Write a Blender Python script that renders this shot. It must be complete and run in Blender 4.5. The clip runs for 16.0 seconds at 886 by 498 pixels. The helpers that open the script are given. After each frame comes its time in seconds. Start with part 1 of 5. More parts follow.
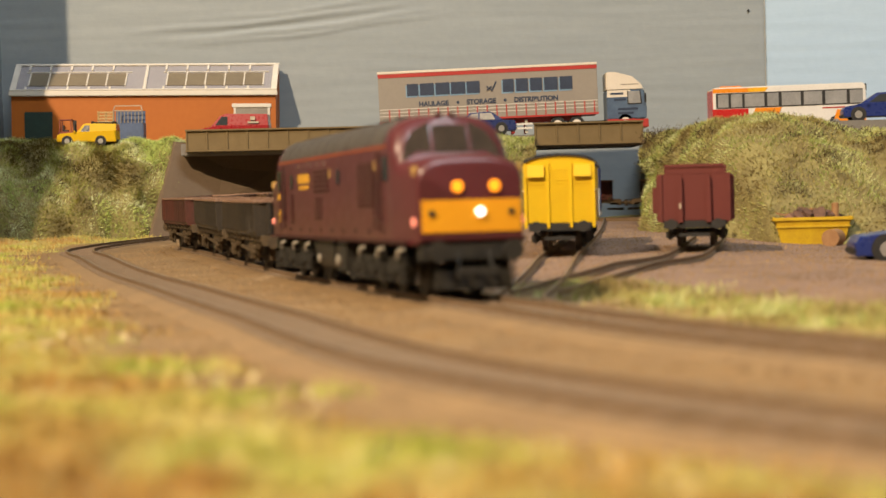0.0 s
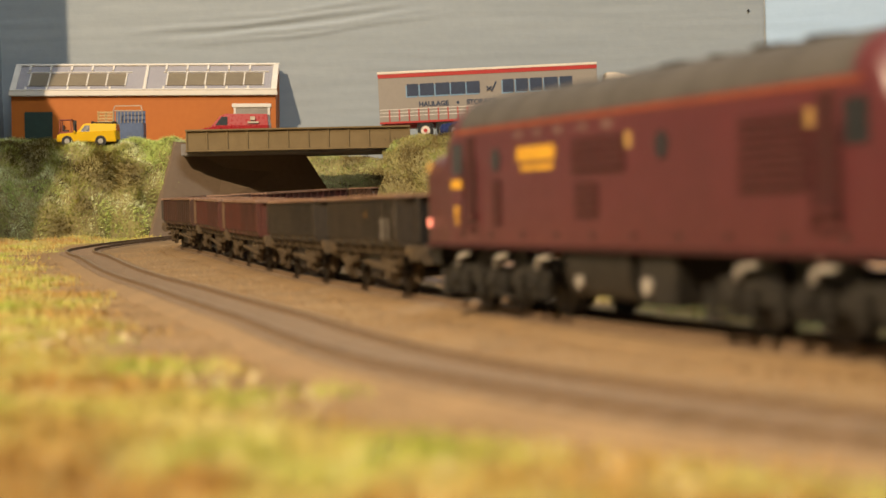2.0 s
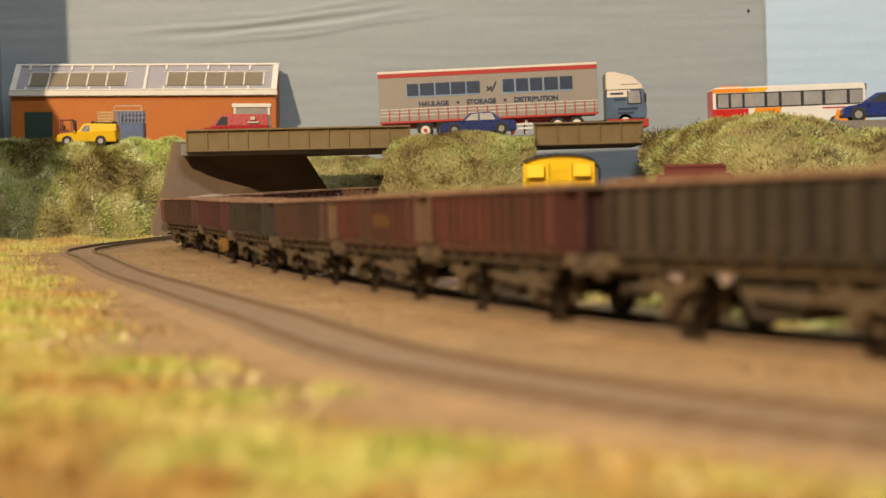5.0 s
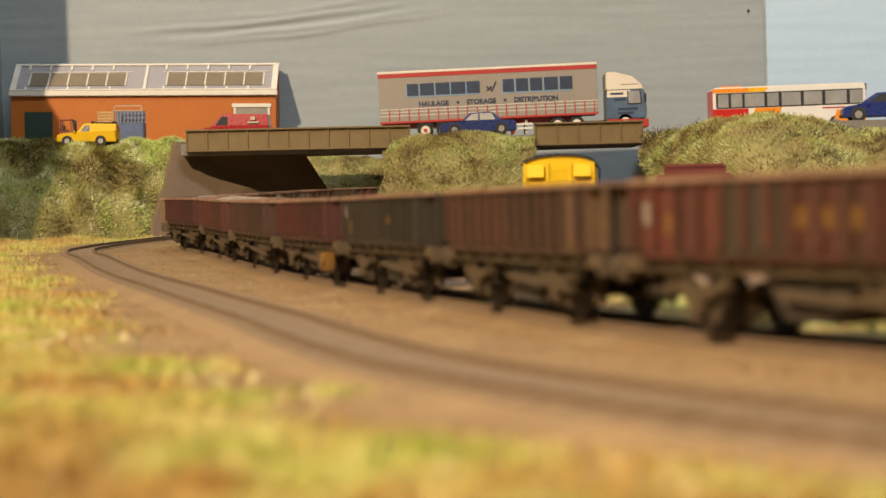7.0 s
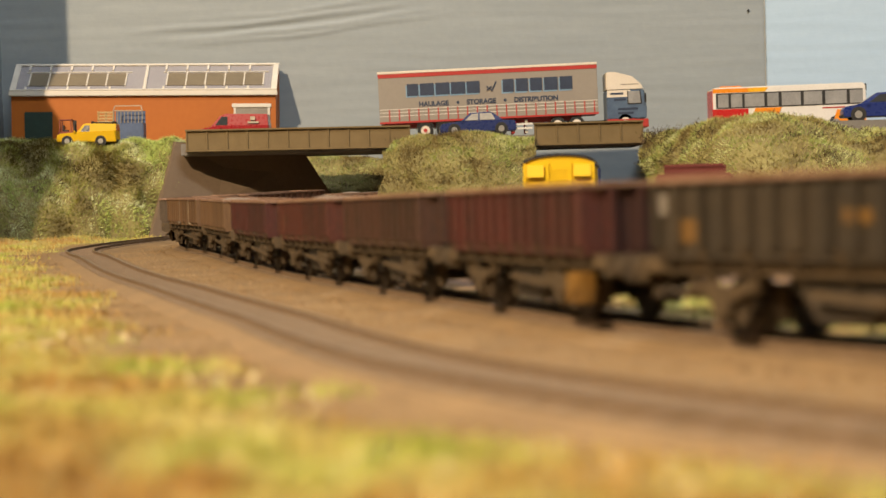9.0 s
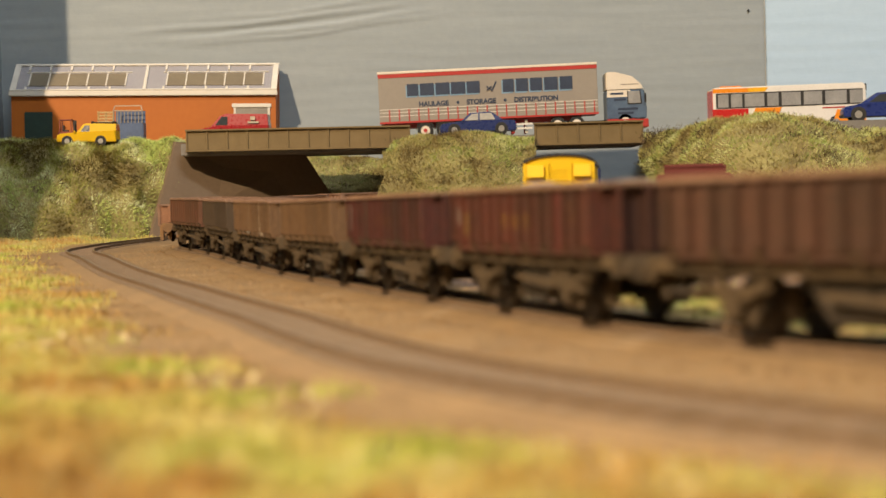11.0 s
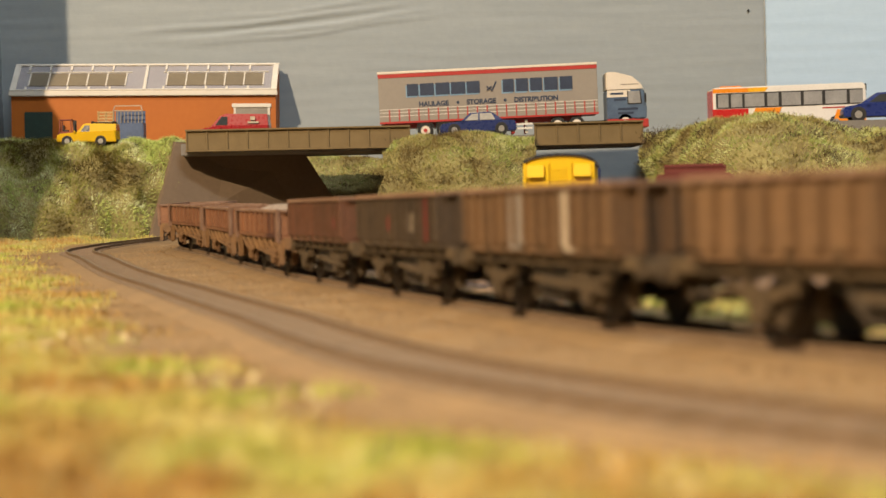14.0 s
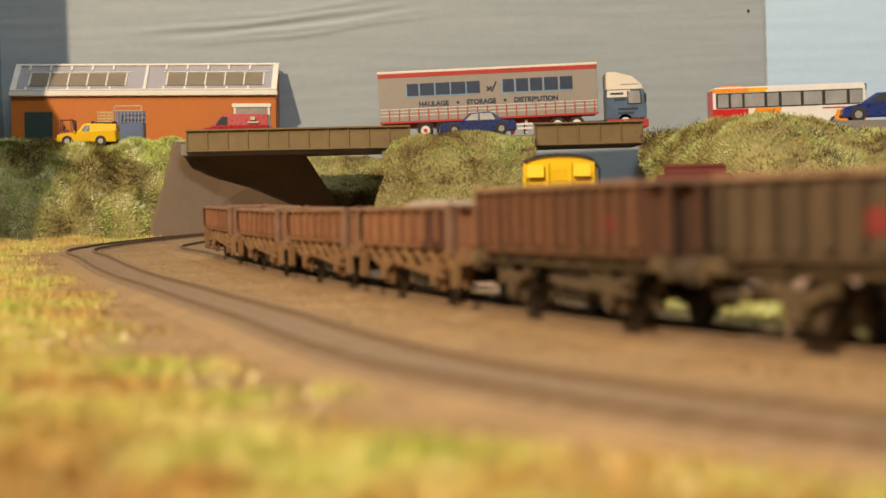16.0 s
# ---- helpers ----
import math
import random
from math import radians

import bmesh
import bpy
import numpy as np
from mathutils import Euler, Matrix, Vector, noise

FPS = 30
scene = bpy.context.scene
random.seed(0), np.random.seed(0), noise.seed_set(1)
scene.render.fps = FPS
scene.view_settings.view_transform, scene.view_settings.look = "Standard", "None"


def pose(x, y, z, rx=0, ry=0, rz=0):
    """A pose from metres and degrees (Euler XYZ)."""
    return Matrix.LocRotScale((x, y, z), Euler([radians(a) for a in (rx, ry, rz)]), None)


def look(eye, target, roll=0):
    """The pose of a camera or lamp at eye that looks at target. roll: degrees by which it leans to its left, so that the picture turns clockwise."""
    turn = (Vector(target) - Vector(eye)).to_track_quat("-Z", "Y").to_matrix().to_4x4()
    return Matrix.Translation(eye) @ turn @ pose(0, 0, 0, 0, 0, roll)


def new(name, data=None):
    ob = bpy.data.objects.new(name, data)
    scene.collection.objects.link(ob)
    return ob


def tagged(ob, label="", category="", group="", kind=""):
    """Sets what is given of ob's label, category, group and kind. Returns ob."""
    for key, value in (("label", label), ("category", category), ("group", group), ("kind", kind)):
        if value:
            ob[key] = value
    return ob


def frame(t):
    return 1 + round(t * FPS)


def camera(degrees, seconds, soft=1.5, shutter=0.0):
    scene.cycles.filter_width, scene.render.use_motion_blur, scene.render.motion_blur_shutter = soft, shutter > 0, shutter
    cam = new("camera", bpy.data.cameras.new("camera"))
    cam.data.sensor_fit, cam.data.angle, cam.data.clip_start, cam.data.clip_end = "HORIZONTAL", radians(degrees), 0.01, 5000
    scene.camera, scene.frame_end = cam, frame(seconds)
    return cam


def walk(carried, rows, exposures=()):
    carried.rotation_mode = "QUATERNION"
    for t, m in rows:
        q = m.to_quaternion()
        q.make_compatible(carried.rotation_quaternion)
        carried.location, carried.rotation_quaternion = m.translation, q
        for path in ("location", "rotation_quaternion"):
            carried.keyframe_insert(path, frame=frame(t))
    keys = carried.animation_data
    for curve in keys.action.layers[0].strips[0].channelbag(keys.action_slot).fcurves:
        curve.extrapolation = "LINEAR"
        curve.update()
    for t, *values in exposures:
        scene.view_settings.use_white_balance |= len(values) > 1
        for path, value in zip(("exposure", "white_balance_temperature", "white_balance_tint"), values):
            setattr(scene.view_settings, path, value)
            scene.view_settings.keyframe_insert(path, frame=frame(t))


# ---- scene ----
# A 4 mm scale model railway. Lengths below are in millimetres (U turns them into metres).
U = 0.001
cam = camera(30.26, 16.0, soft=1.5, shutter=0.5)
cam.data.dof.use_dof = True
cam.data.dof.focus_distance = 1.22
cam.data.dof.aperture_fstop = 20.0
EYE = Matrix.Translation((0, 0, 0.0349)) @ Euler((radians(90 - 1.948), 0, 0)).to_matrix().to_4x4() @ Matrix.Rotation(-0.027, 4, "Z")
walk(cam, [(0.0, EYE), (16.0, EYE)], [(0.0, 0.0, 6500, 10), (16.0, 0.0, 6500, 10)])

# ---------------------------------------------------------------- light
world = bpy.data.worlds.new("world")
scene.world = world
world.use_nodes = True
world.node_tree.nodes["Background"].inputs[0].default_value = (0.75, 0.85, 1.0, 1)
world.node_tree.nodes["Background"].inputs[1].default_value = 0.25


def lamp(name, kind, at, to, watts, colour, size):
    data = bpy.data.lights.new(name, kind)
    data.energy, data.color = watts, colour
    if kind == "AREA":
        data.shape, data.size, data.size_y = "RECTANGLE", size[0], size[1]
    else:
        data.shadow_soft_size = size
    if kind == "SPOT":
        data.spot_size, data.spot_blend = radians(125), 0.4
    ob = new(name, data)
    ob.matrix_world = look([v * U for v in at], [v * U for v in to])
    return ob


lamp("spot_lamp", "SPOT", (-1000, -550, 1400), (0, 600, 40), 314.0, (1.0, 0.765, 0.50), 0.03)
# cool overhead fill, added to lift the shadows; no fitting stands for it
lamp("overhead_fill_lamp", "AREA", (500, -200, 2250), (300, 700, 0), 39.0, (0.88, 0.95, 1.0), (1.2, 0.3))

# ---------------------------------------------------------------- materials
MATS = {}


def mat(name, col, col2=None, rough=0.7, metal=0.0, scale=120.0, fine=900.0, bump=0.25, mix=0.5, emit=0.0, spec=0.5, streak=False, rnd=0.0, depth=0.0006):
    """A painted or natural surface: two colours mixed by coarse patches and fine grain, with a little relief."""
    if name in MATS:
        return MATS[name]
    m = bpy.data.materials.new(name)
    m.use_nodes = True
    nt = m.node_tree
    b = nt.nodes["Principled BSDF"]
    tc = nt.nodes.new("ShaderNodeTexCoord")
    src = tc.outputs["Object"]
    if streak:
        mp = nt.nodes.new("ShaderNodeMapping")
        mp.inputs["Scale"].default_value = (1, 1, 0.15) if streak != "across" else (0.25, 1, 2.2)
        nt.links.new(src, mp.inputs[0])
        src = mp.outputs[0]
    n1 = nt.nodes.new("ShaderNodeTexNoise")
    n1.inputs["Scale"].default_value, n1.inputs["Detail"].default_value = scale, 5
    n1.inputs["Roughness"].default_value = 0.65
    n2 = nt.nodes.new("ShaderNodeTexNoise")
    n2.inputs["Scale"].default_value, n2.inputs["Detail"].default_value = fine, 4
    nt.links.new(src, n1.inputs["Vector"])
    nt.links.new(tc.outputs["Object"], n2.inputs["Vector"])
    add = nt.nodes.new("ShaderNodeMath")
    add.operation = "MULTIPLY_ADD"
    add.inputs[1].default_value = 0.45
    nt.links.new(n2.outputs["Fac"], add.inputs[0])
    nt.links.new(n1.outputs["Fac"], add.inputs[2])
    last = add.outputs[0]
    if rnd:
        info = nt.nodes.new("ShaderNodeObjectInfo")
        a2 = nt.nodes.new("ShaderNodeMath")
        a2.operation = "MULTIPLY_ADD"
        a2.inputs[1].default_value = rnd
        nt.links.new(info.outputs["Random"], a2.inputs[0])
        nt.links.new(last, a2.inputs[2])
        last = a2.outputs[0]
    ramp = nt.nodes.new("ShaderNodeMapRange")
    ramp.inputs["From Min"].default_value = 0.72 - 0.28 * mix + rnd * 0.5 - 0.1
    ramp.inputs["From Max"].default_value = 0.72 + 0.28 - 0.28 * mix + rnd * 0.5
    nt.links.new(last, ramp.inputs["Value"])
    mixn = nt.nodes.new("ShaderNodeMix")
    mixn.data_type = "RGBA"
    mixn.inputs[6].default_value = (*col, 1)
    mixn.inputs[7].default_value = (*(col2 or [c * 0.72 for c in col]), 1)
    nt.links.new(ramp.outputs[0], mixn.inputs[0])
    nt.links.new(mixn.outputs[2], b.inputs["Base Color"])
    rr = nt.nodes.new("ShaderNodeMapRange")
    rr.inputs["To Min"].default_value, rr.inputs["To Max"].default_value = max(0.03, rough - 0.1), min(1, rough + 0.12)
    nt.links.new(n2.outputs["Fac"], rr.inputs["Value"])
    nt.links.new(rr.outputs[0], b.inputs["Roughness"])
    b.inputs["Metallic"].default_value = metal
    b.inputs["Specular IOR Level"].default_value = spec
    if bump:
        bp = nt.nodes.new("ShaderNodeBump")
        bp.inputs["Strength"].default_value, bp.inputs["Distance"].default_value = bump, depth
        nt.links.new(add.outputs[0], bp.inputs["Height"])
        nt.links.new(bp.outputs[0], b.inputs["Normal"])
    if emit:
        b.inputs["Emission Color"].default_value = (*col, 1)
        b.inputs["Emission Strength"].default_value = emit
    MATS[name] = m
    return m


def glass(name, tint=(0.8, 0.85, 0.85), rough=0.08):
    if name in MATS:
        return MATS[name]
    m = bpy.data.materials.new(name)
    m.use_nodes = True
    b = m.node_tree.nodes["Principled BSDF"]
    b.inputs["Base Color"].default_value = (*tint, 1)
    b.inputs["Roughness"].default_value = rough
    b.inputs["Transmission Weight"].default_value = 0.9
    b.inputs["IOR"].default_value = 1.3
    MATS[name] = m
    return m


# ---------------------------------------------------------------- geometry kit
class Geo:
    """Collects vertices (mm) and faces of one mesh."""

    def __init__(self):
        self.v, self.f = [], []

    def poly(self, pts):
        n = len(self.v)
        self.v += [tuple(p) for p in pts]
        self.f.append(tuple(range(n, n + len(pts))))
        return self

    def box(self, x0, x1, y0, y1, z0, z1):
        n = len(self.v)
        self.v += [(x0, y0, z0), (x1, y0, z0), (x1, y1, z0), (x0, y1, z0), (x0, y0, z1), (x1, y0, z1), (x1, y1, z1), (x0, y1, z1)]
        self.f += [tuple(n + i for i in q) for q in ((3, 2, 1, 0), (4, 5, 6, 7), (0, 1, 5, 4), (1, 2, 6, 5), (2, 3, 7, 6), (3, 0, 4, 7))]
        return self

    def loft(self, rings, caps=True, close=True):
        n, k = len(self.v), len(rings[0])
        for r in rings:
            self.v += [tuple(p) for p in r]
        for i in range(len(rings) - 1):
            for j in range(k if close else k - 1):
                a, b = n + i * k + j, n + i * k + (j + 1) % k
                self.f.append((a, b, b + k, a + k))
        if caps:
            self.f.append(tuple(n + j for j in range(k))[::-1])
            self.f.append(tuple(n + (len(rings) - 1) * k + j for j in range(k)))
        return self

    def prism(self, outline, a0, a1, axis="y"):
        """An outline in the plane across the axis, drawn out from a0 to a1. Outlines: y -> (x, z), x -> (y, z), z -> (x, y)."""
        put = {"y": lambda p, a: (p[0], a, p[1]), "x": lambda p, a: (a, p[0], p[1]), "z": lambda p, a: (p[0], p[1], a)}[axis]
        return self.loft([[put(p, a0) for p in outline], [put(p, a1) for p in outline]])

    def cyl(self, c, r, h, axis="z", seg=14, r2=None):
        """A round bar centred on c, h long."""
        r2 = r if r2 is None else r2
        rings = []
        for s, rr in ((-0.5, r), (0.5, r2)):
            ring = []
            for i in range(seg):
                a = 2 * math.pi * i / seg
                p, q = rr * math.cos(a), rr * math.sin(a)
                o = {"z": (p, q, s * h), "x": (s * h, p, q), "y": (p, s * h, q)}[axis]
                ring.append((c[0] + o[0], c[1] + o[1], c[2] + o[2]))
            rings.append(ring)
        return self.loft(rings)

    def bar(self, a, b, w):
        """A thin square bar from a to b."""
        a, b = Vector(a), Vector(b)
        d = (b - a).normalized()
        s = d.cross(Vector((0, 0, 1)) if abs(d.z) < 0.9 else Vector((1, 0, 0))).normalized() * w / 2
        t = d.cross(s).normalized() * w / 2
        return self.loft([[tuple(p + s + t), tuple(p - s + t), tuple(p - s - t), tuple(p + s - t)] for p in (a, b)])


def mesh_of(name, geo, material, bevel=0.0, smooth=35):
    me = bpy.data.meshes.new(name)
    me.from_pydata([(x * U, y * U, z * U) for x, y, z in geo.v], [], geo.f)
    bm = bmesh.new()
    bm.from_mesh(me)
    bmesh.ops.recalc_face_normals(bm, faces=bm.faces)
    if bevel:
        edges = [e for e in bm.edges if len(e.link_faces) == 2 and e.calc_face_angle(0) > 0.5]
        bmesh.ops.bevel(bm, geom=edges, offset=bevel * U, segments=2, affect="EDGES", clamp_overlap=True)
    bm.to_mesh(me)
    bm.free()
    if smooth:
        me.polygons.foreach_set("use_smooth", [True] * len(me.polygons))
        me.set_sharp_from_angle(angle=radians(smooth))
    me.materials.append(material)
    return me


def part(name, geo, material, parent=None, label="", bevel=0.0, smooth=35, at=None):
    ob = new(name, mesh_of(name, geo, material, bevel, smooth))
    if parent is not None:
        ob.parent = parent
    if at is not None:
        ob.matrix_basis = at
    if label:
        ob["label"] = label
    return ob


def empty(name, label, category, at=None, group=""):
    ob = new(name)
    ob.empty_display_size = 0.01
    if at is not None:
        ob.matrix_basis = at
    return tagged(ob, label, category, group)


def put(x, y, z, rz=0, rx=0, ry=0):
    return pose(x * U, y * U, z * U, rx, ry, rz)


def vnoise(x, y, z=0.0, s=0.02):
    return noise.noise(Vector((x * s, y * s, z * s)))


def ramp_of(x, xs, ys):
    return float(np.interp(x, xs, ys))


# ---------------------------------------------------------------- the lie of the land
def gz(y):
    """Height of the ground under the tracks, by depth."""
    return ramp_of(y, [250, 400, 550, 700, 850, 1000, 1113, 1200, 1260, 1300, 1400], [2.28, 0.81, -0.55, -1.57, -0.54, 1.1, 1.64, 3.4, 5.0, 6.0, 7.0])


# the running line: curvature along its length, starting from its leftmost point
KS = [-2400, -560, -540, -150, -60, 0, 60, 130, 175, 220, 300, 450, 680, 900, 960, 1500, 1520, 3200]
KK = [0.0, 0.0, 3.2, 3.23, 4.0, 5.71, 3.05, -1.92, -0.4, 0.09, 0.2, -0.05, 0.13, 3.47, 2.64, 2.0, 0.0, 0.0]
STEP = 2.0
SV = np.arange(-2400, 3200 + STEP, STEP)
_k = np.interp(SV, KS, KK) * 1e-3
_i0 = int(2400 / STEP)
_th = np.concatenate([[0], np.cumsum((_k[1:] + _k[:-1]) / 2 * STEP)])
_th -= _th[_i0] - 0.022
_dx, _dy = np.sin(_th), -np.cos(_th)
_px = np.concatenate([[0], np.cumsum((_dx[1:] + _dx[:-1]) / 2 * STEP)])
_py = np.concatenate([[0], np.cumsum((_dy[1:] + _dy[:-1]) / 2 * STEP)])
_px += -164.9 - _px[_i0]
_py += 1092.4 - _py[_i0]


def line(s, off=0.0):
    """A point of the running line, moved off to its outer side, and its direction."""
    x, y = np.interp(s, SV, _px), np.interp(s, SV, _py)
    dx, dy = np.interp(s, SV, _dx), np.interp(s, SV, _dy)
    n = math.hypot(dx, dy)
    dx, dy = dx / n, dy / n
    return float(x + dy * off), float(y - dx * off), float(dx), float(dy)


RAIL = 4.0

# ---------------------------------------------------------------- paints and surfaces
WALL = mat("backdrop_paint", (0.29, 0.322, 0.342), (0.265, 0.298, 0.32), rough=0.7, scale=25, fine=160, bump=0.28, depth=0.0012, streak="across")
# same pale blue, made paler and bluer for the cooler light on the panel
WALLB = mat("backdrop_paint_cool_lit", (0.42, 0.55, 0.70), (0.39, 0.52, 0.67), rough=0.7, scale=25, fine=160, bump=0.3, depth=0.0012, streak="across")
ROOM = mat("room_paint", (0.72, 0.70, 0.66), rough=0.9, scale=2, fine=40, bump=0.1)
SHOULDER = mat("ballast_shoulder", (0.245, 0.155, 0.070), (0.185, 0.117, 0.055), rough=0.95, scale=60, fine=1400, bump=0.7)
BED = mat("track_bed", (0.178, 0.118, 0.066), (0.130, 0.088, 0.050), rough=0.95, scale=90, fine=1400, bump=0.6)
RUST = mat("rusty_rail", (0.19, 0.127, 0.074), (0.235, 0.157, 0.092), rough=0.65, metal=0.3, scale=200)
SHINE = mat("rail_head_steel", (0.30, 0.25, 0.19), (0.2, 0.15, 0.11), rough=0.4, metal=0.7, scale=60)
SLEEPER = mat("sleeper_brown", (0.185, 0.128, 0.082), (0.225, 0.155, 0.098), rough=0.9, scale=300)
ORANGE = mat("orange_wall", (0.42, 0.118, 0.008), (0.38, 0.102, 0.007), rough=0.55, scale=15, fine=200, bump=0.05)
WHITE = mat("white_plastic", (0.68, 0.64, 0.58), (0.60, 0.56, 0.50), rough=0.5, scale=60)
ROOFGREY = mat("roof_lilac_grey", (0.36, 0.34, 0.36), (0.30, 0.28, 0.31), rough=0.5, scale=20)
BLIND = mat("window_blind", (0.20, 0.165, 0.11), (0.16, 0.13, 0.09), rough=0.6, scale=40)
GIRDER = mat("girder_brown", (0.13, 0.086, 0.030), (0.165, 0.112, 0.044), rough=0.6, scale=70)
ABUT = mat("abutment_card", (0.165, 0.115, 0.074), (0.14, 0.098, 0.064), rough=0.9, scale=20, fine=300, bump=0.15)
BLACK = mat("black_plastic", (0.012, 0.011, 0.010), (0.022, 0.02, 0.018), rough=0.55)
ROADM = mat("road_grey", (0.22, 0.20, 0.18), (0.17, 0.155, 0.14), rough=0.9, scale=40, fine=700)
EARTH = mat("bank_earth", (0.30, 0.265, 0.10), (0.16, 0.125, 0.048), rough=1.0, scale=45, fine=500, bump=0.8, depth=0.002)
GREEN = mat("dark_green_door", (0.022, 0.05, 0.042), rough=0.5)


def fibre_mat(name, cols, scale=26.0, reach=0.85):
    """Dyed static-grass fibres: each fibre takes one of the colours."""
    m = bpy.data.materials.new(name)
    m.use_nodes = True
    nt = m.node_tree
    b = nt.nodes["Principled BSDF"]
    geo = nt.nodes.new("ShaderNodeNewGeometry")
    tc = nt.nodes.new("ShaderNodeTexCoord")
    n1 = nt.nodes.new("ShaderNodeTexNoise")
    n1.inputs["Scale"].default_value, n1.inputs["Detail"].default_value = scale, 2.5
    n1.inputs["Roughness"].default_value = 0.6
    nt.links.new(tc.outputs["Object"], n1.inputs["Vector"])
    add = nt.nodes.new("ShaderNodeMath")
    add.operation = "MULTIPLY_ADD"
    add.inputs[1].default_value = 0.2
    nt.links.new(geo.outputs["Random Per Island"], add.inputs[0])
    sub = nt.nodes.new("ShaderNodeMapRange")
    sub.inputs["From Min"].default_value, sub.inputs["From Max"].default_value = 0.40, 0.60
    sub.inputs["To Min"].default_value, sub.inputs["To Max"].default_value = 0.0, reach
    nt.links.new(n1.outputs["Fac"], sub.inputs["Value"])
    nt.links.new(sub.outputs[0], add.inputs[2])
    r = nt.nodes.new("ShaderNodeValToRGB")
    while len(r.color_ramp.elements) < len(cols):
        r.color_ramp.elements.new(0.5)
    for i, c in enumerate(cols):
        r.color_ramp.elements[i].position = i / (len(cols) - 1)
        r.color_ramp.elements[i].color = (*c, 1)
    nt.links.new(add.outputs[0], r.inputs[0])
    nt.links.new(r.outputs[0], b.inputs["Base Color"])
    b.inputs["Roughness"].default_value = 0.85
    b.inputs["Specular IOR Level"].default_value = 0.25
    return m


STRAW = fibre_mat("grass_fibres", [(0.12, 0.085, 0.03), (0.25, 0.19, 0.07), (0.30, 0.28, 0.09), (0.44, 0.38, 0.16), (0.29, 0.35, 0.08), (0.52, 0.53, 0.24)], 26.0, 0.95)
LUSH = fibre_mat("light_grass_fibres", [(0.10, 0.065, 0.015), (0.15, 0.125, 0.025), (0.25, 0.25, 0.05), (0.44, 0.46, 0.15), (0.80, 0.82, 0.52), (0.50, 0.58, 0.18)], 15.0, 1.2)
FORE = fibre_mat("foreground_fibres", [(0.38, 0.215, 0.065), (0.45, 0.295, 0.085), (0.47, 0.37, 0.105), (0.56, 0.49, 0.17), (0.43, 0.43, 0.09), (0.33, 0.38, 0.06)])
TWIG = fibre_mat("dark_twigs", [(0.04, 0.025, 0.015), (0.075, 0.05, 0.025), (0.10, 0.075, 0.03)])


# ---------------------------------------------------------------- ground
def off_line(x, y):
    """Distance from the running line towards its outer side (the visible stretch)."""
    i = np.argmin((_vx - x) ** 2 + (_vy - y) ** 2)
    return (x - _vx[i]) * _vdy[i] - (y - _vy[i]) * _vdx[i]


_sel = (SV > -700) & (SV < 1100)
_vx, _vy, _vdx, _vdy = _px[_sel][::4], _py[_sel][::4], _dx[_sel][::4], _dy[_sel][::4]
TWO = 70.0  # usual spacing of the two running lines


def spacing(s):
    return ramp_of(s, [-200, 30, 160, 308, 396, 472, 676, 716, 764, 800, 836, 890], [71, 71.5, 73.3, 70.9, 68, 66.7, 66.6, 68.4, 71.2, 74.1, 75.4, 76.5])


def yard_rise(o, y, x=0.0):
    """The yard lies a little higher than the running lines."""
    return 4.6 * min(1.0, max(0.0, (-o - 45) / 60)) * min(1.0, max(0.0, (y - 430) / 220)) * min(1.0, max(0.0, (205 - x) / 60))


def yard_level(x, y):
    return gz(y) + yard_rise(off_line(x, y), y, x) + 0.1


def height(x, y):
    z = gz(y) + 0.5 * vnoise(x, y, 3, 0.03) + 0.1
    o = off_line(x, y) if -420 < x < 500 and y > 100 else 200
    z += yard_rise(o, y, x)
    if o > TWO + 22:
        z += min(1.0, (o - TWO - 22) / 60) * (2.0 + 5.0 * vnoise(x, y, 7, 0.03) + 2.5 * vnoise(x, y, 17, 0.09))
    return z


def grass_weight(x, y, o):
    n = vnoise(x, y, 0, 0.02) + 0.5 * vnoise(x, y, 5, 0.06)
    w = 0.0
    if o > TWO + 18:
        w = min(1, max(0, (o - TWO - 30 + 26 * n) / 30))
    elif -110 < o < -26 and y < 600 and x > 20:
        w = min(1, max(0, 1.0 - abs(o + 62 + 16 * n) / 30))
    return w


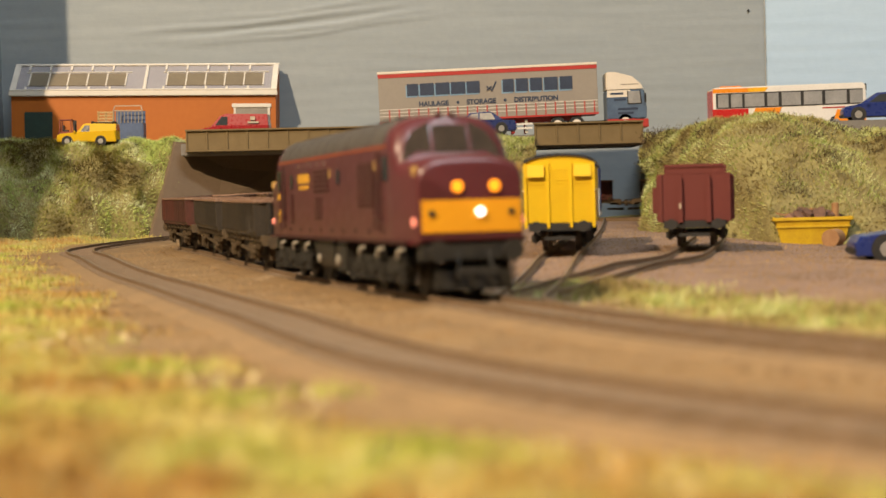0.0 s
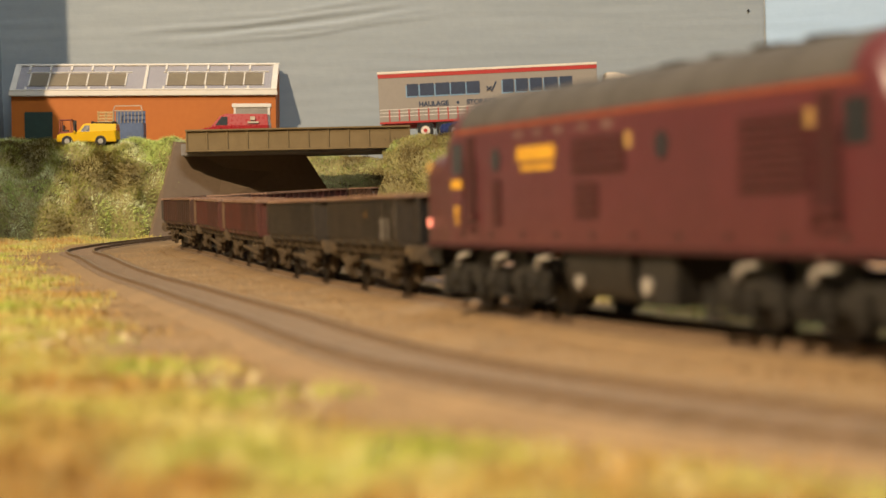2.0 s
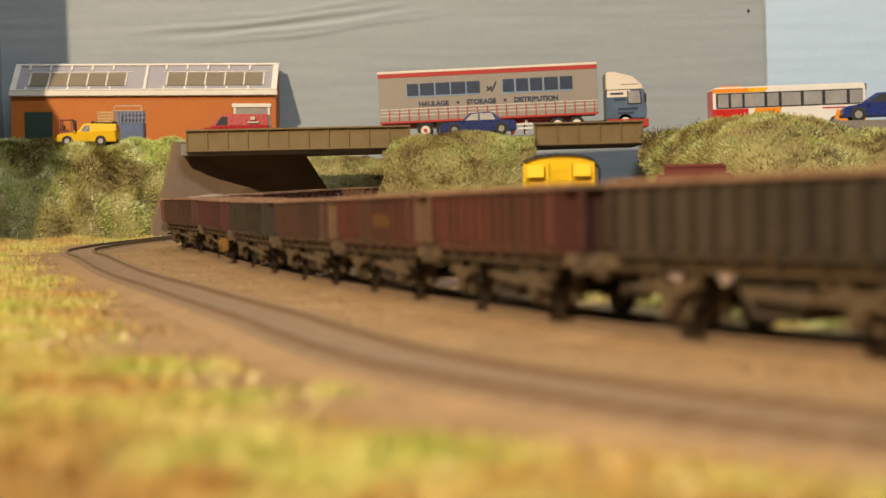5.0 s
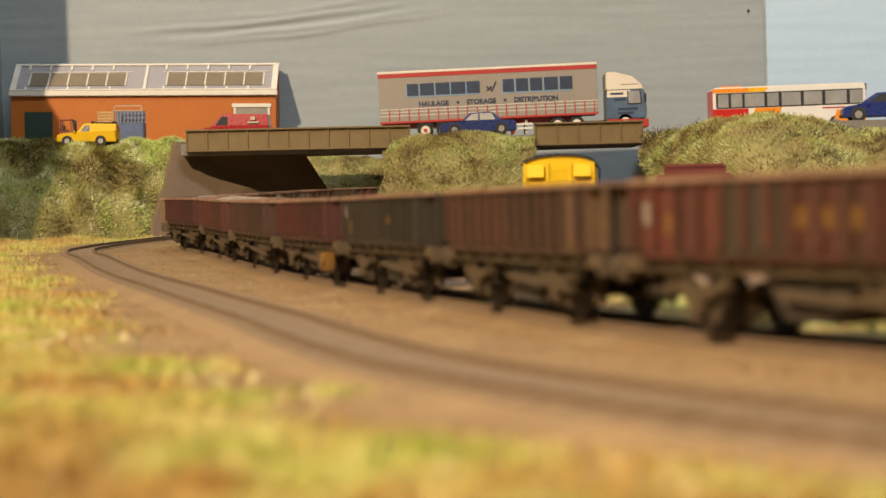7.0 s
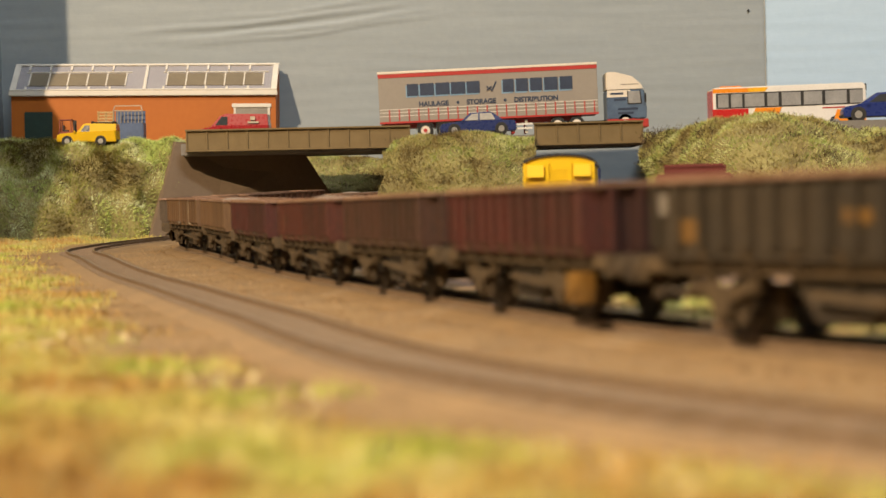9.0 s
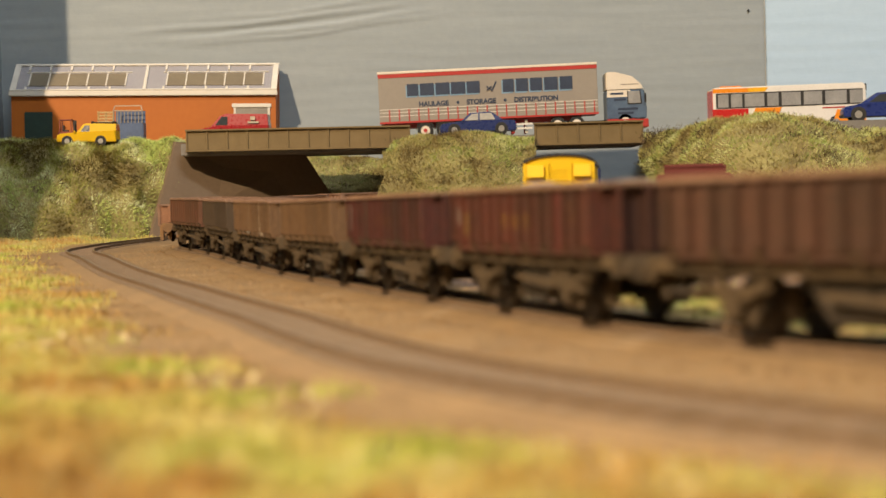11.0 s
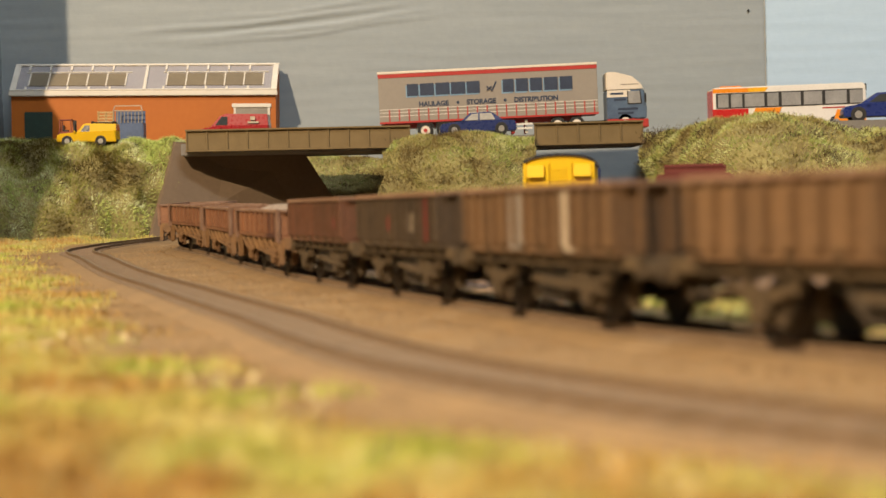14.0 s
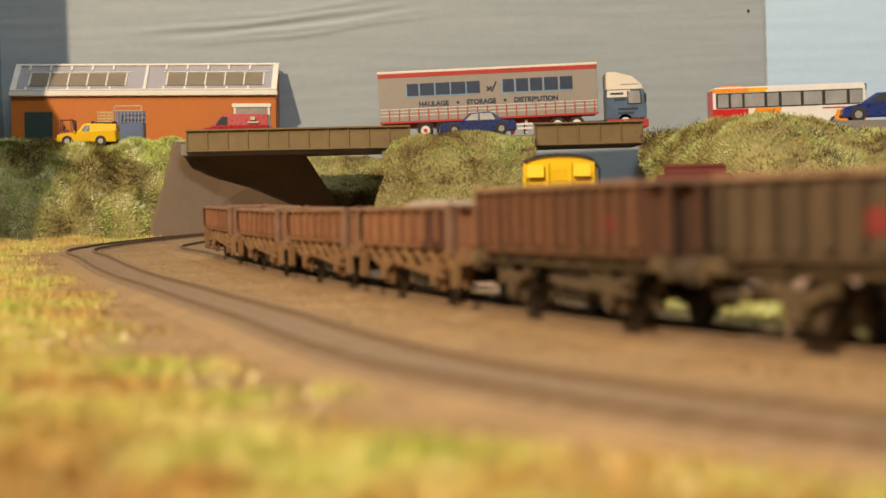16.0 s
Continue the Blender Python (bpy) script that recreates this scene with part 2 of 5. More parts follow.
def build_ground():
    xs = np.concatenate([np.arange(-460, 430, 6), np.arange(430, 2950, 90)])
    ys = np.concatenate([np.arange(-700, 120, 60), np.arange(120, 1300, 6), np.arange(1300, 1560, 30)])
    verts, faces, w, e = [], [], [], []
    for y in ys:
        for x in xs:
            verts.append((x * U, y * U, height(x, y) * U))
            o = off_line(x, y) if -470 < x < 500 and y > 100 else 200
            w.append(grass_weight(x, y, o))
            e.append(1.0 if (o < -40 and y > 500) else min(1, max(0, (-o - 30) / 25)) * min(1, max(0, (y - 440) / 60)))
    nx = len(xs)
    for j in range(len(ys) - 1):
        for i in range(nx - 1):
            a = j * nx + i
            faces.append((a, a + 1, a + nx + 1, a + nx))
    me = bpy.data.meshes.new("ground")
    me.from_pydata(verts, [], faces)
    for nm, vals in (("grass", w), ("earth", e)):
        at = me.attributes.new(nm, "FLOAT", "POINT")
        at.data.foreach_set("value", vals)
    me.polygons.foreach_set("use_smooth", [True] * len(me.polygons))
    m = bpy.data.materials.new("ballast_and_scatter")
    m.use_nodes = True
    nt = m.node_tree
    b = nt.nodes["Principled BSDF"]
    tc = nt.nodes.new("ShaderNodeTexCoord")

    def nz(scale, detail=4):
        n = nt.nodes.new("ShaderNodeTexNoise")
        n.inputs["Scale"].default_value, n.inputs["Detail"].default_value = scale, detail
        nt.links.new(tc.outputs["Object"], n.inputs["Vector"])
        return n.outputs["Fac"]

    def ramp(fac, lo, hi):
        r = nt.nodes.new("ShaderNodeMapRange")
        r.inputs["From Min"].default_value, r.inputs["From Max"].default_value = lo, hi
        nt.links.new(fac, r.inputs["Value"])
        return r.outputs[0]

    def mixc(fac, a, c):
        n = nt.nodes.new("ShaderNodeMix")
        n.data_type = "RGBA"
        nt.links.new(fac, n.inputs[0])
        for k, s in ((6, a), (7, c)):
            if isinstance(s, tuple):
                n.inputs[k].default_value = (*s, 1)
            else:
                nt.links.new(s, n.inputs[k])
        return n.outputs[2]

    grain = nz(1500, 3)
    sand = mixc(ramp(nz(22), 0.35, 0.65), (0.258, 0.162, 0.066), (0.20, 0.125, 0.054))
    sand = mixc(ramp(grain, 0.45, 0.75), sand, (0.20, 0.12, 0.055))
    earth = mixc(ramp(nz(30), 0.35, 0.65), (0.27, 0.175, 0.125), (0.20, 0.13, 0.092))
    earth = mixc(ramp(grain, 0.5, 0.8), earth, (0.14, 0.085, 0.055))
    grass = mixc(ramp(nz(26), 0.35, 0.62), (0.40, 0.27, 0.09), (0.38, 0.36, 0.09))
    for name, other in (("earth", earth), ("grass", grass)):
        a = nt.nodes.new("ShaderNodeAttribute")
        a.attribute_name = name
        sand = mixc(a.outputs["Fac"], sand, other)
    nt.links.new(sand, b.inputs["Base Color"])
    b.inputs["Roughness"].default_value = 0.95
    bp = nt.nodes.new("ShaderNodeBump")
    bp.inputs["Strength"].default_value, bp.inputs["Distance"].default_value = 0.8, 0.0008
    nt.links.new(grain, bp.inputs["Height"])
    nt.links.new(bp.outputs[0], b.inputs["Normal"])
    me.materials.append(m)
    return tagged(new("ground", me), "sandy brown ballast and earth scatter on the layout baseboard", "ground", kind="structure")


build_ground()


def fibres(name, spots, length, width, material, label, lean=0.7, seed=3):
    """Short fibres standing on the spots (x, y, z, normal)."""
    rng = random.Random(seed)
    v, f = [], []
    for x, y, z, n in spots:
        ln = length * rng.uniform(0.5, 1.3)
        d = Vector((rng.uniform(-1, 1), rng.uniform(-1, 1), rng.uniform(-0.3, 1))) * lean + Vector(n)
        d.normalize()
        s = d.cross(Vector((rng.uniform(-1, 1), rng.uniform(-1, 1), rng.uniform(-1, 1)))).normalized() * width
        p = Vector((x, y, z)) - Vector(n) * 0.3
        k = len(v)
        for q in (p - s, p + s, p + d * ln):
            v.append(tuple(q * U))
        f.append((k, k + 1, k + 2))
    me = bpy.data.meshes.new(name)
    me.from_pydata(v, [], f)
    me.materials.append(material)
    return tagged(new(name, me), label, "grass", kind="stuff")


# ---------------------------------------------------------------- banks
def bank(name, label, us, vs, place, lump, fib, twigs, length, material, seed):
    """A scenic bank: place(u, v) -> x, y, z; roughened, and covered with fibres."""
    pts = {}
    for i, u in enumerate(us):
        for j, v in enumerate(vs):
            p = Vector(place(u, v))
            p += Vector((vnoise(p.x, p.z, seed, 0.05), vnoise(p.x + 50, p.z, seed, 0.05) - 0.4 * abs(vnoise(p.x, p.z, seed + 4, 0.14)), vnoise(p.x, p.y + 30, seed, 0.05) * 0.7)) * lump
            pts[i, j] = p
    g = Geo()
    nv = len(vs)
    g.v = [tuple(pts[i, j]) for i in range(len(us)) for j in range(nv)]
    g.f = [(i * nv + j, i * nv + j + 1, (i + 1) * nv + j + 1, (i + 1) * nv + j) for i in range(len(us) - 1) for j in range(nv - 1)]
    ob = part(name, g, EARTH, smooth=80)
    tagged(ob, label, "embankment", kind="structure")
    rng = random.Random(seed)
    spots, dark = [], []
    keys = list(pts)

    def pick():
        while True:
            i, j = rng.choice(keys)
            if i + 1 < len(us) and j + 1 < nv:
                break
        a, b, c, d = pts[i, j], pts[i + 1, j], pts[i, j + 1], pts[i + 1, j + 1]
        s, t = rng.random(), rng.random()
        p = (a * (1 - s) + b * s) * (1 - t) + (c * (1 - s) + d * s) * t
        n = (b - a).cross(c - a).normalized()
        if n.y > 0.3 or n.z < -0.2:
            n = -n
        return p, n

    for _ in range(fib):
        p, n = pick()
        spots.append((p.x, p.y, p.z, n))
    for _ in range(twigs):
        p, n = pick()
        if vnoise(p.x, p.z, seed + 9, 0.03) > -0.1:
            size = rng.uniform(1.2, 3.4)
            for _k in range(int(16 * size)):
                q = p + Vector((rng.gauss(0, 1.2), 0, rng.gauss(0, 1.0))) * size
                q.y -= rng.uniform(0.5, 2.4)
                dark.append((q.x, q.y, q.z, n))
    fibres("grass_tufts", spots, length, 0.36, material, "straw and green static grass on the bank", lean=1.3, seed=seed)
    if dark:
        fibres("dry_twigs", dark, length * 0.9, 0.26, TWIG, "dark brown twig scatter on the bank", lean=1.6, seed=seed + 1)
    return ob


def slope_place(x_of, toe_of, top_of, zt_of, back):
    def place(u, v):
        # v 0..1 climbs the face, 1..2 runs back over the top
        y0, y1, zt = toe_of(u), top_of(u), zt_of(u)
        if v <= 1:
            y, z = y0 + (y1 - y0) * v, gz(y0) - 1 + (zt - gz(y0) + 1) * (math.sin(v * math.pi / 2) ** 0.8 if v > 0 else 0)
        else:
            y, z = y1 + (back - y1) * (v - 1), zt
        return x_of(u, y), y, z
    return place


VS = list(np.linspace(0, 1, 26)) + [1.06, 1.15, 1.3, 1.6, 2.0]
# long bank beside the yard
bank("embankment_east", "grassy embankment of straw and green fibres behind the yard", np.linspace(0, 1, 110) ** 1.7, VS,
     slope_place(lambda u, y: 0.1235 * y + u * 620, lambda u: 935 - 60 * u + 50 * max(0, 0.12 - u) / 0.12 * 3, lambda u: 1075 - 30 * u + 90 * max(0, 0.10 - u) / 0.10, lambda u: 79.6 - 9 * max(0, 0.10 - u) / 0.10 - 13 * min(1, max(0, u - 0.15) / 0.07), 1515),
     8.0, 60000, 420, 3.2, STRAW, 11)
# bank at the loop's end
bank("embankment_west", "grassy embankment of pale green and brown fibres at the loop end", np.linspace(0, 1, 60), VS,
     slope_place(lambda u, y: -520 + u * (520 - 205) - (0.30 * max(0, 1345 - y)) * u * u, lambda u: 1215 + 80 * u ** 3, lambda u: 1318 + 20 * u, lambda u: 88 - 5 * u, 1515),
     9.0, 60000, 150, 3.4, LUSH, 21)
# mound between the two bridges
bank("embankment_mid", "rounded grassy mound carrying the road between two bridges", np.linspace(0, 1, 40), VS,
     slope_place(lambda u, y: -24 + u * 97 - (1 - u) * 0.30 * max(0, 1330 - y), lambda u: 1215 + 30 * abs(u - 0.5), lambda u: 1300 + 6 * abs(u - 0.5), lambda u: 79 - 3 * (2 * u - 1) ** 4, 1500),
     7.0, 20000, 40, 3.2, STRAW, 31)
# bank seen under the long bridge
bank("embankment_rear", "brown and green bank seen under the bridge", np.linspace(0, 1, 30), VS,
     slope_place(lambda u, y: -135 + u * 130, lambda u: 1440 + 5 * u, lambda u: 1485, lambda u: 76 - 16 * u, 1515),
     5.0, 8000, 40, 3.2, STRAW, 41)


# ---------------------------------------------------------------- tracks
def sweep(g, pts, profile):
    """Draws a profile (across, up) along a row of (x, y, z) points."""
    rings = []
    for i, p in enumerate(pts):
        a, b = pts[max(0, i - 1)], pts[min(len(pts) - 1, i + 1)]
        d = Vector((b[0] - a[0], b[1] - a[1], 0)).normalized()
        nx, ny = d.y, -d.x
        rings.append([(p[0] + nx * o, p[1] + ny * o, p[2] + h) for o, h in profile])
    g.loft(rings)


RAILP = [(-1.1, -2.6), (1.1, -2.6), (1.1, -2.2), (0.35, -1.8), (0.35, -0.8), (0.6, -0.6), (0.6, -0.02), (-0.6, -0.02), (-0.6, -0.6), (-0.35, -0.8), (-0.35, -1.8), (-1.1, -2.2)]


def build_track(name, pts, label, bedded=True):
    """pts: rail-level centre line (x, y, z)."""
    tr = empty(name, label, "railway track")
    tr["kind"] = "structure"
    n = len(pts)
    dirs = []
    for i in range(n):
        a, b = pts[max(0, i - 1)], pts[min(n - 1, i + 1)]
        dirs.append(Vector((b[0] - a[0], b[1] - a[1], 0)).normalized())
    for side in (-8.25, 8.25):
        g = Geo()
        rp = [(p[0] + d.y * side, p[1] - d.x * side, p[2]) for p, d in zip(pts, dirs)]
        sweep(g, rp, RAILP)
        rail = part("rail", g, RUST, tr)
        g = Geo()
        sweep(g, rp, [(-0.5, -0.1), (0.5, -0.1), (0.42, 0.03), (-0.42, 0.03)])
        part("rail_head", g, SHINE, rail)
    if not bedded:
        return tr
    g = Geo()
    sweep(g, [(p[0], p[1], p[2]) for p in pts], [(-24, -6), (24, -6), (18, -3.4), (13, -2.1), (-13, -2.1), (-18, -3.4)])
    part("shoulder", g, SHOULDER, tr, "sandy ballast shoulder")
    g = Geo()
    sweep(g, [(p[0], p[1], p[2]) for p in pts], [(-13.2, -4), (13.2, -4), (12.4, -1.75), (-12.4, -1.75)])
    part("bed", g, BED, tr, "grey-brown weathered track bed")
    g = Geo()
    dist = 0.0
    for i in range(1, n):
        dist += math.dist(pts[i][:2], pts[i - 1][:2])
        if dist > 9.0:
            dist = 0.0
            p, d = pts[i], dirs[i]
            s = Vector((d.y, -d.x, 0))
            ring = []
            for a, b in ((-12.5, -1.7), (12.5, -1.7), (12.5, 1.7), (-12.5, 1.7)):
                ring.append(s * a + d * b + Vector(p))
            g.loft([[(q.x, q.y, q.z - 4.5) for q in ring], [(q.x, q.y, q.z - 1.55) for q in ring]])
    tagged(part("sleepers", g, SLEEPER, tr, "dark brown sleepers filled in with ballast"), kind="stuff")
    return tr


def along(s0, s1, off, step=8.0):
    out = []
    for s in np.arange(s0, s1, step):
        x, y, _, _ = line(s, off if off < 1 else spacing(s))
        out.append((x, y, gz(y) + RAIL))
    return out


build_track("track_inner", along(-1000, 1500, 0), "rusty running line curving round the loop")
build_track("track_outer", along(-230, 1500, TWO), "rusty outer running line nearest the field")


def spline(pts, step=8.0):
    out = []
    for i in range(len(pts) - 1):
        p0, p1, p2, p3 = (Vector(pts[max(0, min(len(pts) - 1, i + k))]) for k in (-1, 0, 1, 2))
        m = max(2, int((p2 - p1).length / step))
        for k in range(m):
            t = k / m
            q = 0.5 * ((2 * p1) + (p2 - p0) * t + (2 * p0 - 5 * p1 + 4 * p2 - p3) * t * t + (3 * p1 - p0 - 3 * p2 + p3) * t ** 3)
            out.append((q.x, q.y, yard_level(q.x, q.y) + RAIL - 1.2))
    return out


build_track("siding_track_near", spline([(120, 1290), (85, 990), (55, 760), (40, 635), (27, 540), (22, 490), (30, 440), (46, 395)]), "siding under the parked yellow van", False)
build_track("siding_track_far", spline([(152, 930), (118.7, 770), (98, 690), (70, 630), (45, 580), (28, 530)]), "siding under the parked red wagon", False)


# ---------------------------------------------------------------- walls and room
def wall(name, geo, material, label):
    return tagged(part(name, geo, material, smooth=0), label, "wall", kind="structure")


def rough_wall(name, a, b, z0, z1, thick, label, material):
    """A papered backdrop with shallow creases, from a to b."""
    g = Geo()
    n, m = 200, 200
    ax, ay = a
    bx, by = b
    L = math.hypot(bx - ax, by - ay)
    nx, ny = (by - ay) / L, -(bx - ax) / L
    idx = {}
    for i in range(n + 1):
        for j in range(m + 1):
            u, z = i / n, z0 + (z1 - z0) * j / m
            x, y = ax + (bx - ax) * u, ay + (by - ay) * u
            w = 0.3 * vnoise(x * 0.4, z * 5, 1, 0.03)
            for k, (zc, amp) in enumerate(((192, 1.9), (186.5, -1.2), (182, 1.7), (177, 1.4), (199, 1.0))):
                zz = zc + 7 * (u * L - 134) / 131 + 6 * max(0, (u * L - 265) / 95) + 0.8 * math.sin(u * L * 0.05 + k)
                w += amp * math.exp(-((z - zz) / 1.7) ** 2) * max(0, math.sin(min(1, max(0, (u * L - 110 - 14 * k) / 270)) * math.pi))
            idx[i, j] = len(g.v)
            g.v.append((x + nx * w, y + ny * w, z))
    for i in range(n):
        for j in range(m):
            g.f.append((idx[i, j], idx[i + 1, j], idx[i + 1, j + 1], idx[i, j + 1]))
    k = len(g.v)
    g.v += [(ax - nx * thick, ay - ny * thick, z0), (bx - nx * thick, by - ny * thick, z0), (bx - nx * thick, by - ny * thick, z1), (ax - nx * thick, ay - ny * thick, z1)]
    g.f.append((k, k + 1, k + 2, k + 3))
    ob = part(name, g, material, smooth=80)
    return tagged(ob, label, "backdrop", kind="structure")


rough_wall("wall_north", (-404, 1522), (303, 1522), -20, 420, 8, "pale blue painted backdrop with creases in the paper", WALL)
rough_wall("wall_east", (303.5, 1516), (2900, 1330), -20, 420, 8, "pale blue backdrop panel, its colour lifted for cooler light", WALLB)
wall("wall_west", Geo().box(-412, -404, 1325, 1530, -20, 420), WALL, "pale blue painted end backdrop")
# unseen board, added and sloped to throw shade on the west bank's left
wall("wall_west_wing", Geo().prism([(1000, -20), (1324.5, -20), (1324.5, 228), (1250, 234), (1000, 278)], -412, -404, "x"), WALL, "low unseen pale blue board added to shade the west bank")
wall("room_floor", Geo().box(-2600, 3600, -3000, 2600, -960, -940), ROOM, "plain floor of the room")
wall("room_wall_north", Geo().box(-2600, 3600, 2600, 2620, -940, 2400), ROOM, "plain wall of the room")
wall("room_wall_south", Geo().box(-2600, 3600, -3020, -3000, -940, 2400), ROOM, "plain wall of the room")
wall("room_wall_west", Geo().box(-2620, -2600, -3000, 2600, -940, 2400), ROOM, "plain wall of the room")
wall("room_wall_east", Geo().box(3600, 3620, -3000, 2600, -940, 2400), ROOM, "plain wall of the room")
wall("ceiling", Geo().box(-2600, 3600, -3000, 2600, 2400, 2420), ROOM, "plain white ceiling of the room")
wall("baseboard_table", Geo().box(-470, 2950, -700, 1560, -960, -30), ROOM, "plain boxed baseboard under the layout")

# ---------------------------------------------------------------- bridge, abutment and road
def girder(x0, x1, y, z0, z1, tilt, panels, label):
    ob = empty("bridge_girder", label, "bridge girder", put((x0 + x1) / 2, y, z0, 0, 0, tilt), "bridge girders")
    h, L = z1 - z0, x1 - x0
    part("web", Geo().box(-L / 2, L / 2, 0, 2, 1.2, h - 1.2), GIRDER, ob)
    part("top_flange", Geo().box(-L / 2 - 0.3, L / 2 + 0.3, -2.2, 3, h - 1.4, h), GIRDER, ob, bevel=0.25)
    part("bottom_flange", Geo().box(-L / 2 - 0.3, L / 2 + 0.3, -2.2, 3, 0, 1.4), GIRDER, ob, bevel=0.25)
    rib = mesh_of("stiffener", Geo().box(-0.6, 0.6, -1.0, 0.2, 1.3, h - 1.3), GIRDER)
    for i in range(panels + 1):
        r = new("stiffener", rib)
        r.parent = ob
        r.matrix_basis = put(-L / 2 + 0.8 + (L - 1.6) * i / panels, 0, 0)
    return ob


girder(-201.4, -23.6, 1300, 72.3, 90, 0.35, 11, "brown plate girder bridge parapet with raised stiffeners")
girder(74.7, 161.0, 1300, 70.4, 88.5, 0.0, 5, "brown plate girder parapet over the yard line")
tagged(part("road", Geo().box(-206, 166, 1303.2, 1424, 70, 79.5), ROADM, bevel=0.5), "grey road deck crossing the bridges", "road", kind="structure")
tagged(part("road_upper", Geo().box(238, 1500, 1106, 1505, 50, 76.6), ROADM, bevel=0.6), "grey road above the long bank", "road", kind="structure")
g = Geo()
A = [(-229, 1270, -3), (-212, 1318, 82), (-113, 1368, 71), (-69, 1385, -3)]
g.loft([[tuple(p) for p in A], [(x - 3, y + 5, z) for x, y, z in A]])
tagged(part("wall_abutment", g, ABUT, smooth=0), "dark brown sloping card abutment under the bridge", "abutment", kind="structure")
tagged(part("wall_pier", Geo().box(71, 76, 1300, 1420, 0, 70), ABUT, bevel=0.4), "dark narrow bridge pier", "bridge pier", kind="structure")

# ---------------------------------------------------------------- the train
MAROON = mat("maroon_paint", (0.098, 0.021, 0.025), (0.078, 0.0175, 0.021), rough=0.33, scale=25, fine=300, bump=0.03, spec=0.5)
MAROON_DARK = mat("maroon_grille", (0.045, 0.007, 0.008), rough=0.6, scale=200)
LOCOGREY = mat("roof_grey", (0.075, 0.066, 0.058), (0.052, 0.046, 0.041), rough=0.65, scale=60)
WARN = mat("warning_yellow", (0.80, 0.36, 0.012), (0.74, 0.32, 0.012), rough=0.4, scale=40)
SIGN = mat("sign_yellow", (0.75, 0.40, 0.03), rough=0.5)
FRAME = mat("underframe_black", (0.010, 0.0092, 0.0082), (0.025, 0.022, 0.018), rough=0.55, scale=150)
SILVER = mat("silver_pipe", (0.62, 0.57, 0.50), rough=0.4, metal=0.3)
CANT = mat("cantrail_orange", (0.30, 0.075, 0.03), (0.22, 0.055, 0.028), rough=0.5)
VENTP = mat("dusty_vent", (0.20, 0.12, 0.11), (0.12, 0.06, 0.055), rough=0.6)
GLASSD = mat("dark_cab_glass", (0.02, 0.022, 0.022), rough=0.08, bump=0.0, spec=0.8)
# windscreen base lifted to brown, standing in for what the panes reflect
SCREEN = mat("reflection_brown_glass", (0.06, 0.047, 0.038), (0.04, 0.032, 0.027), rough=0.12, bump=0.0, spec=0.8)
HEADLIGHT = mat("lit_headlight", (1.0, 0.95, 0.88), (1.0, 0.95, 0.88), emit=2.6, bump=0)
AMBER = mat("lit_amber_lamp", (1.0, 0.31, 0.01), (1.0, 0.31, 0.01), emit=1.25, bump=0)
MARKER = mat("lit_marker_lamp", (1.0, 0.30, 0.20), (1.0, 0.30, 0.20), emit=1.1, bump=0)
LAMPBRASS = mat("pale_lamp_bracket", (0.60, 0.38, 0.12), rough=0.4)


def section(hw, z0, sh, top, n=6):
    """Half-round topped section: half width, bottom, shoulder height, crown height."""
    pts = [(-hw, z0), (hw, z0)]
    for i in range(n + 1):
        a = math.pi * i / n
        c, s = math.cos(a), math.sin(a)
        pts.append((hw * math.copysign(abs(c) ** 0.62, c), sh + (top - sh) * abs(s) ** 0.80))
    return pts


def wheel_mesh(name, r, half, material):
    g = Geo()
    for s in (-1, 1):
        g.cyl((0, s * 8.2, 0), r, 1.6, "y", 20)
        g.cyl((0, s * 7.0, 0), r + 0.8, 0.7, "y", 20)
        g.cyl((0, s * 9.1, 0), r * 0.35, 0.6, "y", 10)
        for k in range(4):
            a = math.pi / 2 * k + 0.4
            g.cyl((r * 0.62 * math.cos(a), s * 9.05, r * 0.62 * math.sin(a)), r * 0.17, 0.3, "y", 8)
    g.cyl((0, 0, 0), 1.0, half * 2, "y", 8)
    return mesh_of(name, g, material)


def buffer_pair(parent, x, d, z, hw, material):
    for s in (-1, 1):
        g = Geo().cyl((x + d * 2.2, s * hw, z), 1.2, 4.5, "x", 10).cyl((x + d * 5, s * hw, z), 2.8, 0.9, "x", 14).cyl((x + d * 0.8, s * hw, z), 1.9, 1.6, "x", 10)
        part("buffer", g, material, parent)


